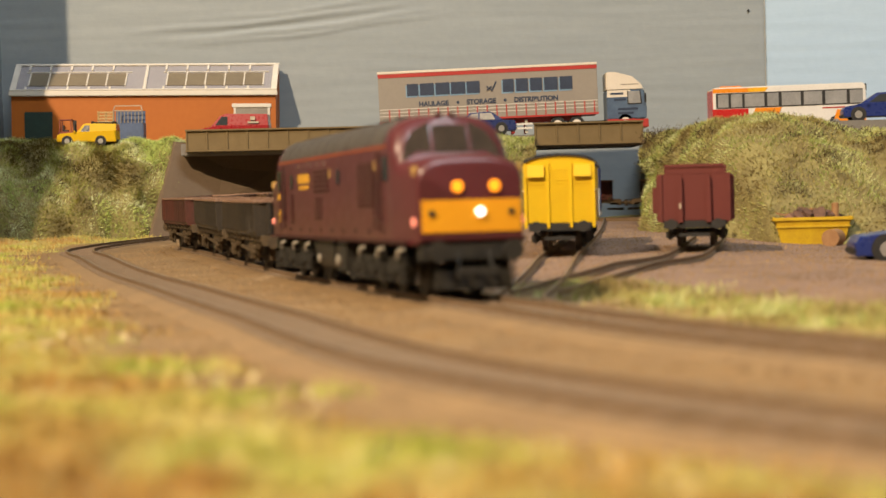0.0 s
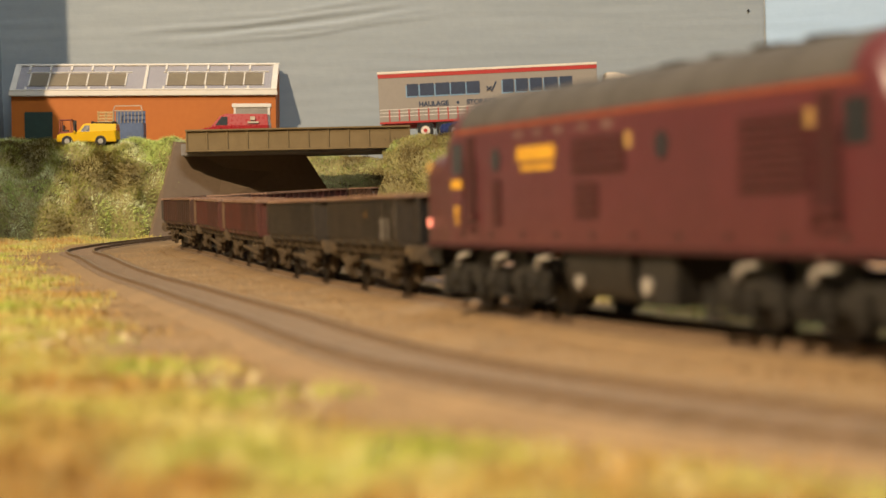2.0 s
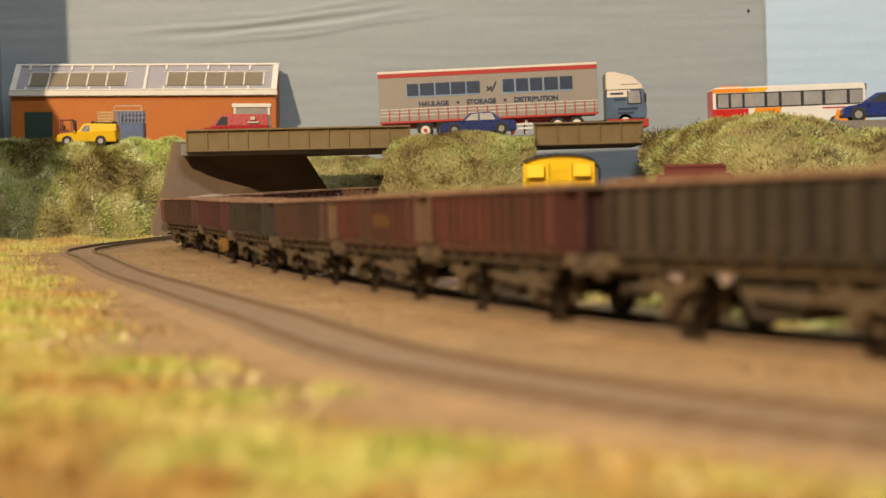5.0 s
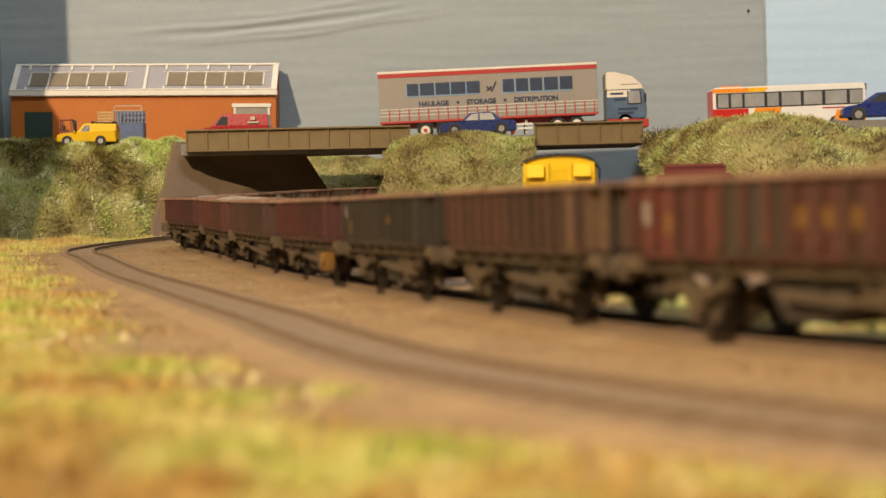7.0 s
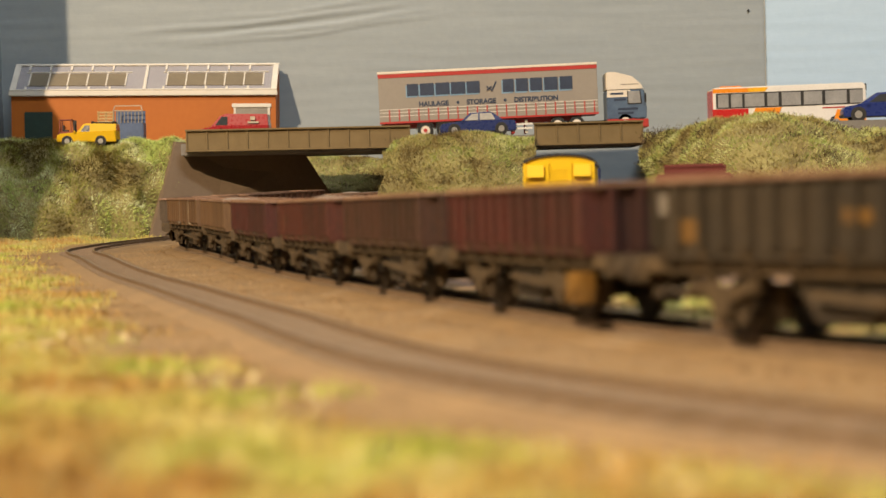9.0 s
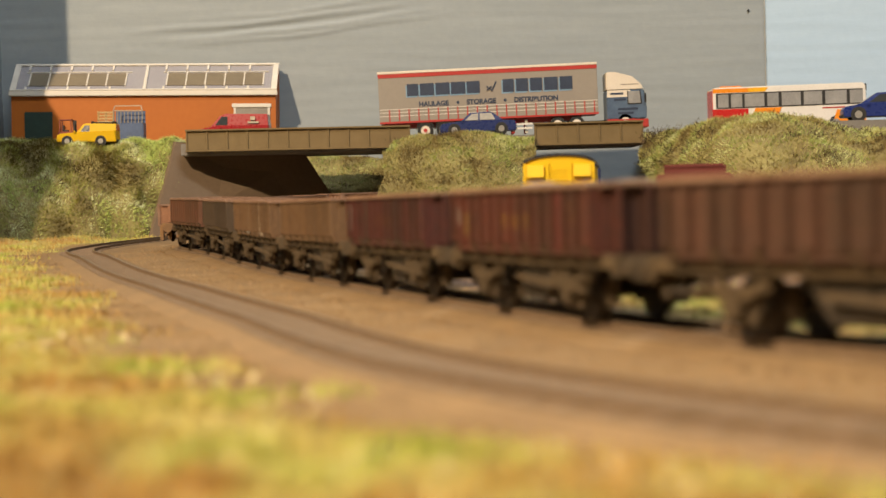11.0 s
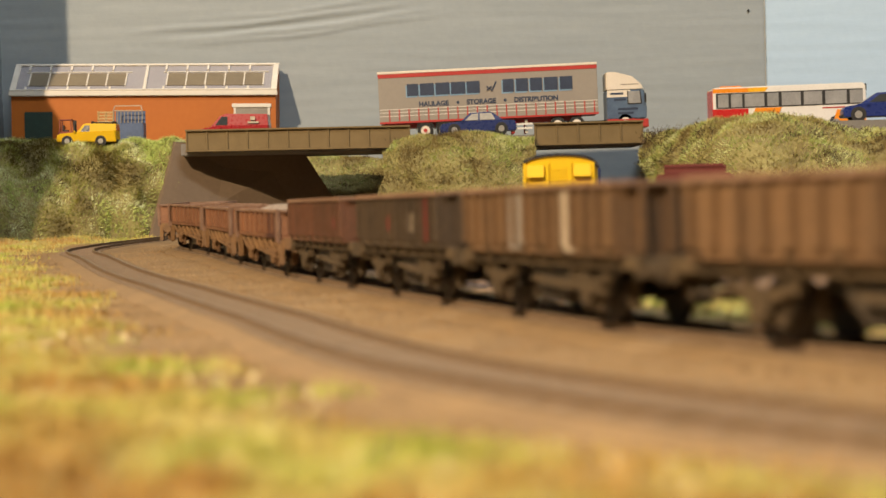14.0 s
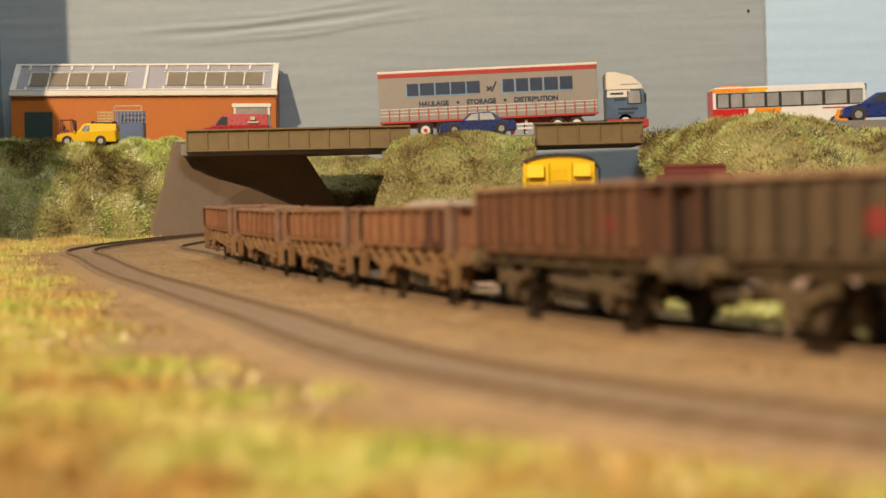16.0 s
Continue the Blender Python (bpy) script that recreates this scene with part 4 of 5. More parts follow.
Y3 = tuple((x, x + 3.6, 21, 25, YELL) for x in (3, 11, 19))
Y3B = tuple((x, x + 3.2, 21, 24.5, YELL) for x in (-9, -1, 7))
TRAIN = [
    (GREYW, "dark grey weathered ballast wagon with yellow marks", dict(marks=((27, 37, 17, 24, GREYP), (46, 49, 21, 28, GREYP), (4, 6, 24, 26, YELL)), seed=1)),
    (GREYW, "dark grey-brown weathered ballast wagon", dict(marks=((48, 50, 22, 29, GREYP),), seed=2)),
    (REDW, "weathered red ballast wagon with a yellow rim mark", dict(marks=((34, 46, 29.4, 31.5, YELL), (46, 52, 17, 29, REDD)), seed=3)),
    (REDW, "weathered red ballast wagon with three yellow marks", dict(marks=Y3 + ((-22, 0, 16, 30, GREYW), (-48, -46, 22, 26.5, GREYP), (-40, -37, 20, 24, YELL), (38, 43, 16.4, 30, REDD)), seed=4, end_paint=TANW)),
    (BROWNW, "red-brown streaked ballast wagon with a rusty end", dict(marks=((43, 52, 16, 30, TANW),), seed=5, end_paint=TANW)),
    (GREYW, "dark grey ballast wagon with faint yellow marks", dict(marks=((8, 15, 22, 24.5, YELL), (-43, -36, 18.5, 23, YELL), (-51, -48, 24, 28, GREYP)), seed=6)),
    (MARW, "weathered maroon ballast wagon with a rusty rim", dict(marks=((48, 51, 24, 28, YELL),), seed=7, brake_box=True)),
    (BROWNW, "grey-brown ballast wagon with a pale lip", dict(marks=((48, 50, 23, 28, GREYP),), seed=8)),
    (REDW, "red ballast wagon heaped with pale stone", dict(load=4.2, marks=Y3B + ((-48, -46, 22, 26.5, GREYP), (-42, -39, 19, 25, YELL), (30, 36, 16, 30, REDD), (40, 44, 22, 28, YELL)), seed=9)),
    (MARW, "maroon ballast wagon with three yellow marks", dict(marks=Y3B + ((-30, -24, 16, 30, GREYW), (14, 20, 16, 30, GREYW), (-49, -46, 20, 28, GREYP), (30, 36, 16.5, 30, REDD)), seed=10)),
    (TANW, "tan dusty ballast wagon heaped with pale stone", dict(load=3.2, seed=11)),
    (TANW, "grey-brown ballast wagon with two pale stripes", dict(marks=((-17, -7, 16, 30, GREYP), (20, 28, 16, 30, CREAM)), seed=12)),
    (DGREYW, "dark grey ballast wagon with a white square and red patch", dict(marks=((-12, -6, 20, 24.5, REDP), (15, 21, 19.5, 25.5, CREAM), (32, 38, 17, 30, REDP)), seed=13)),
    (RUSTW, "red-brown ballast wagon with a red mark", dict(marks=((32, 38, 20, 24, REDP),), seed=14)),
    (DUSTW, "low dusty tan ballast wagon with a maroon panel", dict(top=27.4, ribs=8, load=5.0, low=True, under=SOLET, marks=((22, 47, 15.6, 26, MARW),), seed=15)),
    (DUSTW, "low dusty tan ballast wagon", dict(top=27.4, ribs=8, low=True, under=SOLET, seed=16)),
    (DUSTW, "low dusty tan ballast wagon with close ribs", dict(top=27.4, ribs=8, load=1.5, low=True, under=SOLET, seed=17)),
    (DUSTW, "low rusty tan ballast wagon at the train's tail", dict(top=27.4, ribs=7, low=True, under=SOLET, seed=18)),
]
SPEED, PITCH = 124.6, 121.7  # the train's pace in mm/s, and from wagon to wagon (the couplings stretch a few mm)


def on_line(s, base):
    """Pose of a vehicle centred at s, resting on two points of the line."""
    xa, ya, _, _ = line(s - base)
    xb, yb, _, _ = line(s + base)
    a = Vector((xa, ya, gz(ya) + RAIL)) * U
    b = Vector((xb, yb, gz(yb) + RAIL)) * U
    d = (b - a).normalized()
    side = Vector((0, 0, 1)).cross(d).normalized()
    up = d.cross(side)
    m = Matrix((d, side, up)).transposed().to_4x4()
    m.translation = (a + b) / 2
    return m


ROLLING = []  # thing, its centre's place along the line at 0 s, half base, wheelsets
loco, loco_wheels = build_loco()
ROLLING.append((loco, 520.5, 70, loco_wheels))
for i, (paint, label, opts) in enumerate(TRAIN):
    wg, ws = build_wagon(paint, label, **opts)
    ROLLING.append((wg, 317.0 - PITCH * i + ramp_of(i, [0, 2, 3, 4, 6, 9, 11, 13, 14, 17], [0, 2, 5, 9, 6, 3, 6, 11, 10, 0]), 28, ws))


def motions():
    for thing, s0, base, wheels in ROLLING:
        rows = []
        for k in range(81):
            t = 0.2 * k
            rows.append((t, on_line(s0 + SPEED * t, base)))
        walk(thing, rows)
        for w, x, r in wheels:
            turns = []
            n = 240
            for k in range(n + 1):
                t = 16.0 * k / n
                turns.append((t, Matrix.Translation((x * U, 0, r * U)) @ Matrix.Rotation(SPEED * t / r, 4, "Y")))
            walk(w, turns)

# ---------------------------------------------------------------- factory
LILAC = mat("roof_glazing", (0.33, 0.32, 0.34), (0.28, 0.27, 0.30), rough=0.25, scale=25)
SHUTTER = mat("grey_shutter", (0.30, 0.27, 0.23), rough=0.6, scale=80)


def build_factory():
    fa = empty("factory_building", "orange low-relief factory with a white framed glazed roof", "building", put(-267, 1484, 92.8, 0, 0, 1.25))
    fr = part("wall", Geo().box(-116.5, 115.5, 0, 3, -4, 37), ORANGE, fa, "plain bright orange wall")
    part("wall", Geo().prism([(3, -4), (33, -4), (33, 63), (26, 63), (3, 41)], 112.5, 115.5, "x"), ORANGE, fa)
    part("wall", Geo().prism([(3, -4), (33, -4), (33, 63), (26, 63), (3, 41)], -116.5, -113.5, "x"), ORANGE, fa)
    part("gutter", Geo().box(-118, 117, -3.5, 1, 36.2, 40.6), WHITE, fa, "white fascia gutter", bevel=0.5)
    tilt = put(0, -1.5, 40.4, 0, 44)
    roof = part("roof", Geo().box(-116, 115, 0, 57, -2, 0), LILAC, fa, "lilac grey glazed roof slope", at=tilt)
    for x0, x1, v0, v1 in ((-117.5, 116.5, 54, 57.5), (-117.5, -112.5, 0, 54), (111.5, 116.5, 0, 54), (-1.0, 1.6, 0, 54), (-112.5, 111.5, 0, 2.2)):
        part("roof_frame", Geo().box(x0, x1, v0, v1, 0, 1.6), WHITE, roof, bevel=0.3)
    for c in (-60, 61):
        for k in range(5):
            part("blind", Geo().box(c - 42 + 17 * k + 0.5, c - 42 + 17 * k + 16.5, 11, 37.5, 0.1, 0.7), BLIND, roof, "olive brown window panel")
        for k in range(6):
            part("glazing_bar", Geo().box(c - 42 + 17 * k - 0.55, c - 42 + 17 * k + 0.55, 10.5, 38.5, 0, 1.3), WHITE, roof)
        for k in range(5):
            part("glazing_bar", Geo().box(c - 44 + 18.5 * k - 0.8, c - 44 + 18.5 * k + 0.8, 44, 54, 0, 1.4), WHITE, roof)
            part("glazing_bar", Geo().box(c - 44 + 18.5 * k - 0.8, c - 44 + 18.5 * k + 0.8, 2, 8, 0, 1.4), WHITE, roof)
        part("glazing_rail", Geo().box(c - 46, c + 47, 39.5, 40.7, 0, 1.0), WHITE, roof)
    part("door", Geo().box(-105, -80.5, -0.8, 0.2, -4, 22.5), GREEN, fa, "dark green sliding door", bevel=0.3)
    d = part("shutter_door", Geo().box(80.5, 109, -0.6, 0.2, -4, 26), SHUTTER, fa, "grey roller shutter in a white frame")
    part("lintel", Geo().box(77, 111.5, -1.6, 0.3, 25.6, 29), WHITE, d, bevel=0.3)
    part("jamb", Geo().box(78.6, 80.6, -1.2, 0.3, -4, 25.6), WHITE, d, bevel=0.2)
    part("jamb", Geo().box(108.4, 110.4, -1.2, 0.3, -4, 25.6), WHITE, d, bevel=0.2)
    roof.matrix_basis = roof.matrix_basis @ Matrix.Diagonal((1, 0.62, 1, 1))
    fa.scale = (1.03, 1.0, 1.03)
    return fa


build_factory()

# ---------------------------------------------------------------- road vehicles
TYRE = mat("black_tyre", (0.012, 0.012, 0.012), (0.02, 0.019, 0.018), rough=0.8)
HUB = mat("silver_hub", (0.55, 0.53, 0.50), rough=0.35, metal=0.6)
CARGLASS = mat("tinted_car_glass", (0.045, 0.05, 0.055), (0.03, 0.033, 0.036), rough=0.08, bump=0, spec=0.9)
PALEGLASS = mat("pale_window", (0.34, 0.33, 0.32), (0.24, 0.235, 0.23), rough=0.15, bump=0, scale=70, spec=0.8)
CHROME = mat("chrome_trim", (0.65, 0.62, 0.58), rough=0.2, metal=0.9)
LENS_R = mat("red_lens", (0.40, 0.02, 0.015), rough=0.2)
LENS_W = mat("clear_lens", (0.6, 0.58, 0.52), rough=0.15)


def paint(name, c, rough=0.28):
    return mat(name, c, [v * 0.88 for v in c], rough=rough, scale=60, fine=500, bump=0.02, spec=0.6)


def wheels(parent, xs, r, half, w=2.6, hub=None, z=None):
    for x in xs:
        for s in (-1, 1):
            y = s * half
            t = part("wheel", Geo().cyl((x, y, r if z is None else z), r, w, "y", 22), TYRE, parent, bevel=0.35)
            part("hub", Geo().cyl((x, y + s * (w / 2), r if z is None else z), r * 0.58, 0.5, "y", 16).cyl((x, y + s * (w / 2 + 0.3), r if z is None else z), r * 0.22, 0.5, "y", 10), hub or HUB, t)


def car(name, label, at, L, W, lower, roofline, glass_rows, colour, r=4.1, axles=None, hub=None, trim=None, category="car", pane=None):
    """lower: side outline of the body; roofline: outline of the cabin; glass_rows: side windows as outlines. Nose towards -x."""
    ob = empty(name, label, category, at)
    h = W / 2
    g = Geo()
    rings = []
    for y, k in ((-h, 0.97), (-h + 1.0, 1.0), (h - 1.0, 1.0), (h, 0.97)):
        cx = L / 2
        rings.append([(cx + (x - cx) * k, y, z if k == 1 else 2.2 + (z - 2.2) * 0.985) for x, z in lower])
    g.loft(rings)
    part("body", g, colour, ob, bevel=0.35)
    zb = min(z for _, z in roofline)
    zt = max(z for _, z in roofline)
    rings = []
    for s in (-1, 1):
        ring = []
        for x, z in roofline:
            ring.append((x, s * (h - 0.7 - 1.9 * (z - zb) / (zt - zb)), z))
        rings.append(ring)
    part("cabin", Geo().loft(rings), colour, ob, bevel=0.4)

    def side_y(z, s):
        return s * (h - 0.7 - 1.9 * (z - zb) / (zt - zb) + 0.12)
    for quad in glass_rows:
        for s in (-1, 1):
            outer = [(x, side_y(z, s), z) for x, z in quad]
            inner = [(x, y - s * 0.5, z) for x, y, z in outer]
            part("side_window", Geo().loft([outer, inner]), pane or CARGLASS, ob)
            if trim:
                part("window_trim", Geo().bar((quad[0][0], side_y(quad[0][1], s), quad[0][1] - 0.1), (quad[1][0], side_y(quad[1][1], s), quad[1][1] - 0.1), 0.45), trim, ob)
    # windscreens on the cabin's sloping ends
    for a, b, name2 in ((roofline[0], roofline[1], "windscreen"), (roofline[-1], roofline[-2], "rear_window")):
        def q(t, y, o):
            x, z = a[0] + (b[0] - a[0]) * t, a[1] + (b[1] - a[1]) * t
            return (x + o, y * (h - 1.6 - 1.9 * t * (b[1] - zb) / (zt - zb)), z + abs(o) * 0.3)
        o = -0.15 if name2 == "windscreen" else 0.15
        pts = [q(0.12, -1, o), q(0.12, 1, o), q(0.85, 1, o), q(0.85, -1, o)]
        part(name2, Geo().loft([pts, [(x - o * 3, y, z - 0.2) for x, y, z in pts]]), CARGLASS, ob)
    ax = axles or (L * 0.19, L * 0.80)
    wheels(ob, ax, r, h - 0.9, hub=hub)
    for s in (-1, 1):
        for x in ax:
            part("wheel_arch", Geo().cyl((x, s * (h - 0.3), r), r + 0.9, 0.9, "y", 20), BLACK, ob)
        part("headlamp", Geo().box(0.6, 1.6, s * (h - 3.2) - 1.4, s * (h - 3.2) + 1.4, 6.0, 7.8), LENS_W, ob, bevel=0.2)
        part("tail_lamp", Geo().box(L - 1.4, L - 0.4, s * (h - 2.4) - 1.2, s * (h - 2.4) + 1.2, 7.2, 9.4), LENS_R, ob, bevel=0.2)
        part("door_mirror", Geo().box(L * 0.30, L * 0.30 + 1.2, s * h - 0.2, s * h + 1.6 * s if s > 0 else s * h + 0.2, 10.6, 12.0) if s > 0 else Geo().box(L * 0.30, L * 0.30 + 1.2, -h - 1.5, -h + 0.2, 10.6, 12.0), colour, ob)
    part("bumper", Geo().box(-0.4, 1.2, -h + 0.8, h - 0.8, 3.0, 5.0), trim or BLACK, ob, bevel=0.4)
    part("bumper", Geo().box(L - 1.2, L + 0.4, -h + 0.8, h - 0.8, 3.0, 5.0), trim or BLACK, ob, bevel=0.4)
    return ob


BLUECAR = paint("dark_metallic_blue", (0.022, 0.035, 0.13))
car("saloon_car", "dark blue saloon car with chrome trim parked on the road", put(0, 1318, 80.6, 0, 0, -0.5), 61.5, 22,
    [(0.5, 2.5), (0, 7), (2, 9.4), (18, 11.2), (48, 11.4), (60, 10.6), (61.5, 7), (61, 2.5)],
    [(17, 10.8), (25, 17.6), (41, 18.2), (51, 11.0)],
    [[(20.5, 11.6), (31, 11.6), (31, 16.9), (26, 16.6)], [(32.2, 11.6), (44.5, 11.6), (41.5, 17.0), (32.2, 17.0)]], BLUECAR, r=4.2, trim=CHROME, pane=mat("clear_pale_glass", (0.42, 0.40, 0.37), (0.30, 0.29, 0.27), rough=0.12, bump=0))
YVAN = mat("bright_yellow_paint", (0.62, 0.38, 0.002), (0.56, 0.34, 0.002), rough=0.5, scale=60, bump=0.02, spec=0.2)
three = car("three_wheeler_van", "bright yellow three-wheeled van parked on the grass edge", put(-309, 1330, 81.5, 0, 0, 1.2), 48.5, 19,
            [(0, 3), (0.5, 8.0), (3, 9.6), (18, 11), (48, 12), (48.5, 3)],
            [(16.5, 10.5), (21.5, 17.3), (24, 18), (47.8, 17.6), (48.3, 11.5)],
            [[(19.5, 11.2), (27, 11.2), (27, 16.2), (22.8, 16.2)]], YVAN, r=3.6, axles=(9, 36), category="van")
part("roof_rack", Geo().box(28, 46, -7, 7, 18.2, 18.9).box(28, 29, -7, 7, 17.6, 19.6).box(45, 46, -7, 7, 17.6, 19.6), BLACK, three)
PVAN = paint("post_red_paint", (0.32, 0.012, 0.018))
pv = car("panel_van", "red delivery van parked behind the bridge parapet", put(-196, 1345, 82, 0, 0, 0.8), 57, 24,
         [(0.5, 3), (0, 8), (2.5, 10.5), (14, 13), (57, 13), (57, 3)],
         [(9.5, 11.5), (17.5, 21.0), (22, 22.6), (55.8, 22.0), (56.8, 12)],
         [[(13.5, 13.2), (23.5, 13.2), (23.5, 20.2), (18.5, 20.2)]], PVAN, r=4.2, category="van")
part("rear_panel_mark", Geo().box(42, 46, -12.2, -11.2, 17, 20).box(40, 49, -12.3, -11.3, 14.6, 16), CREAM, pv, "small pale yellow mark and bars")
HATCH = paint("bright_blue_paint", (0.015, 0.03, 0.16))
car("hatchback_car", "blue hatchback car parked on the road above the bank", put(277, 1132, 76.6, -8), 55, 23,
    [(0.5, 2.8), (0, 7.5), (2, 10), (14, 12), (53, 13), (55, 9), (54.5, 2.8)],
    [(12, 11.6), (23, 19), (44, 19.4), (52, 12.6)],
    [[(18, 12.6), (30, 12.6), (30, 17.9), (25, 17.8)], [(31.2, 12.6), (46, 12.8), (42, 17.8), (31.2, 17.9)]], HATCH, r=4.4)
rally = car("rally_car", "blue toy rally car with yellow and white roundel", put(186, 748, yard_level(200, 748) - 0.6, -6), 58, 23,
            [(0.5, 2.2), (0, 6.5), (2, 9), (18, 11), (50, 11.6), (58, 11), (58, 2.2)],
            [(17, 10.6), (26, 17.6), (41, 18), (51, 11.2)],
            [[(21, 11.4), (31, 11.4), (31, 16.6), (26.5, 16.4)], [(32.2, 11.4), (45, 11.4), (41.2, 16.6), (32.2, 16.6)]], HATCH, r=4.6, hub=HUB)
rally.scale = (1.3, 1.3, 1.3)
part("roundel", Geo().cyl((27, -11.6, 7), 3.2, 0.4, "y", 20), mat("roundel_yellow", (0.8, 0.62, 0.06), rough=0.4), rally, "yellow door roundel")
part("roundel_centre", Geo().cyl((29, -11.8, 7.2), 2.2, 0.4, "y", 20), WHITE, rally)
part("white_stripe", Geo().box(19, 24, -11.75, -11.2, 9.4, 10.6), WHITE, rally)

# ---------------------------------------------------------------- articulated lorry
CURTAIN = mat("grey_curtain", (0.27, 0.235, 0.195), (0.245, 0.212, 0.178), rough=0.6, scale=20, fine=400, bump=0.05)
LORRED = paint("lorry_red", (0.42, 0.035, 0.03), 0.4)
LETTER = mat("navy_lettering", (0.03, 0.045, 0.085), rough=0.5, bump=0)
SHADEB = mat("light_blue_letter_edge", (0.20, 0.33, 0.46), rough=0.5, bump=0)
CABBLUE = mat("cab_blue_grey", (0.10, 0.15, 0.22), (0.07, 0.10, 0.16), rough=0.35, scale=80)
PALE = mat("cream_paint", (0.70, 0.62, 0.52), (0.62, 0.55, 0.46), rough=0.4, scale=50)


def words(text, size, at, parent, name="lettering", shear=0.0, material=None, bold=0.0):
    cu = bpy.data.curves.new(name, "FONT")
    cu.body, cu.size, cu.extrude, cu.shear, cu.offset = text, size * U, 0.08 * U, shear, bold * U
    cu.align_x = "CENTER"
    ob = bpy.data.objects.new(name, cu)
    scene.collection.objects.link(ob)
    bpy.context.view_layer.update()
    me = bpy.data.meshes.new_from_object(ob.evaluated_get(bpy.context.evaluated_depsgraph_get()))
    bpy.data.objects.remove(ob)
    me.materials.clear()
    me.materials.append(material or LETTER)
    o = new(name, me)
    o.parent = parent
    o.matrix_basis = at
    return o


def build_trailer():
    tr = empty("lorry_trailer", "grey curtain-sided lorry trailer with navy lettering on the road", "trailer", put(-49.8, 1396, 80.5, 0, 0, -1.2))
    H0, H1, L, h = 13.6, 57.0, 184, 16.5
    body = part("curtain_body", Geo().box(0, L, -h, h, H0 + 0.5, H1 - 1), CURTAIN, tr, "warm grey curtain sides", bevel=0.4)
    part("roof_rail", Geo().box(-0.4, L + 0.4, -h - 0.4, h + 0.4, H1 - 1.8, H1 + 0.3), PALE, tr, "cream roof rail", bevel=0.3)
    for s in (-1, 1):
        part("top_stripe", Geo().box(0, L, s * h - 0.3, s * h + 0.3, H1 - 5, H1 - 1.9), LORRED, tr, "red stripe under the roof")
        part("lower_rail", Geo().box(0, L, s * h - 0.4, s * h + 0.4, H0, H0 + 1.6), LORRED, tr)
        for z in (H0 + 6.0, H0 + 9.0, H0 + 11.6):
            part("white_line", Geo().box(0.5, L - 0.5, s * h - 0.16, s * h + 0.16, z, z + 0.5), WHITE, tr)
        for k in range(22):
            x = 8.5 + k * 8.2
            part("curtain_strap", Geo().box(x - 0.45, x + 0.45, s * h - 0.28, s * h + 0.28, H0 + 1, H0 + 11.8), LORRED, tr)
    # the haulier's name: plain blocks in navy with a pale blue edge
    def block(x, w, z, hgt):
        part("name_block_edge", Geo().box(x - 1.1, x + w - 1.1, -h - 0.22, -h + 0.1, z - 1.1, z + hgt - 1.1), SHADEB, tr)
        part("name_block", Geo().box(x, x + w, -h - 0.34, -h + 0.1, z, z + hgt), LETTER, tr, bevel=0.12)
    x = 24.0
    for w in (9.6, 12.0, 11.8, 12.0, 11.0):
        block(x, w, 36.0, 10.2)
        x += w + 1.2
    part("name_flourish", Geo().bar((91, -h - 0.2, 38), (95, -h - 0.2, 41), 1.0).bar((95, -h - 0.2, 37), (99, -h - 0.2, 45), 1.0).bar((91, -h - 0.2, 41), (95, -h - 0.2, 38), 1.0), LETTER, tr)
    x = 104.5
    for w in (9.4, 10.2, 10.2, 11.4, 10.6):
        block(x, w, 35.6, 11.0)
        x += w + 1.7
    face = Matrix.Translation((0, (-h - 0.15) * U, 0)) @ Matrix.Rotation(radians(90), 4, "X")
    for txt, cx in (("HAULAGE", 46.0), ("STORAGE", 86), ("DISTRIBUTION", 132)):
        words(txt, 5.6, Matrix.Translation((cx * U, 0, 27.0 * U)) @ face, tr, bold=0.26)
    for cx in (66.3, 106):
        part("bullet", Geo().cyl((cx, -h - 0.1, 29), 1.3, 0.4, "y", 12), LETTER, tr)
    # underframe
    part("chassis", Geo().box(3, 170, -9, 9, 9.5, H0), LORRED, tr)
    for x in (112, 123):
        part("landing_leg", Geo().box(x - 1.2, x + 1.2, -12.6, -10.6, 0.8, 12), WHITE if x > 115 else LORRED, tr)
        part("landing_leg", Geo().box(x - 1.2, x + 1.2, 10.6, 12.6, 0.8, 12), LORRED, tr)
    part("side_guard", Geo().box(110, 128, -15.5, -14.7, 4.0, 5.5).box(110, 128, -15.5, -14.7, 7.5, 9), WHITE, tr)
    wheels(tr, (38, 54, 70), 6.7, 13.6, 4.4, hub=PALE)
    for x in (38, 54, 70):
        part("mudguard", Geo().prism([(x - 8, 8), (x - 6, 13), (x + 6, 13), (x + 8, 8), (x + 7, 8), (x + 5.5, 12), (x - 5.5, 12), (x - 7, 8)], -16, -11), BLACK, tr)
        part("hub_cap", Geo().cyl((x, -16.2, 6.7), 1.7, 0.5, "y", 12), LORRED, tr)
    return tr


build_trailer()


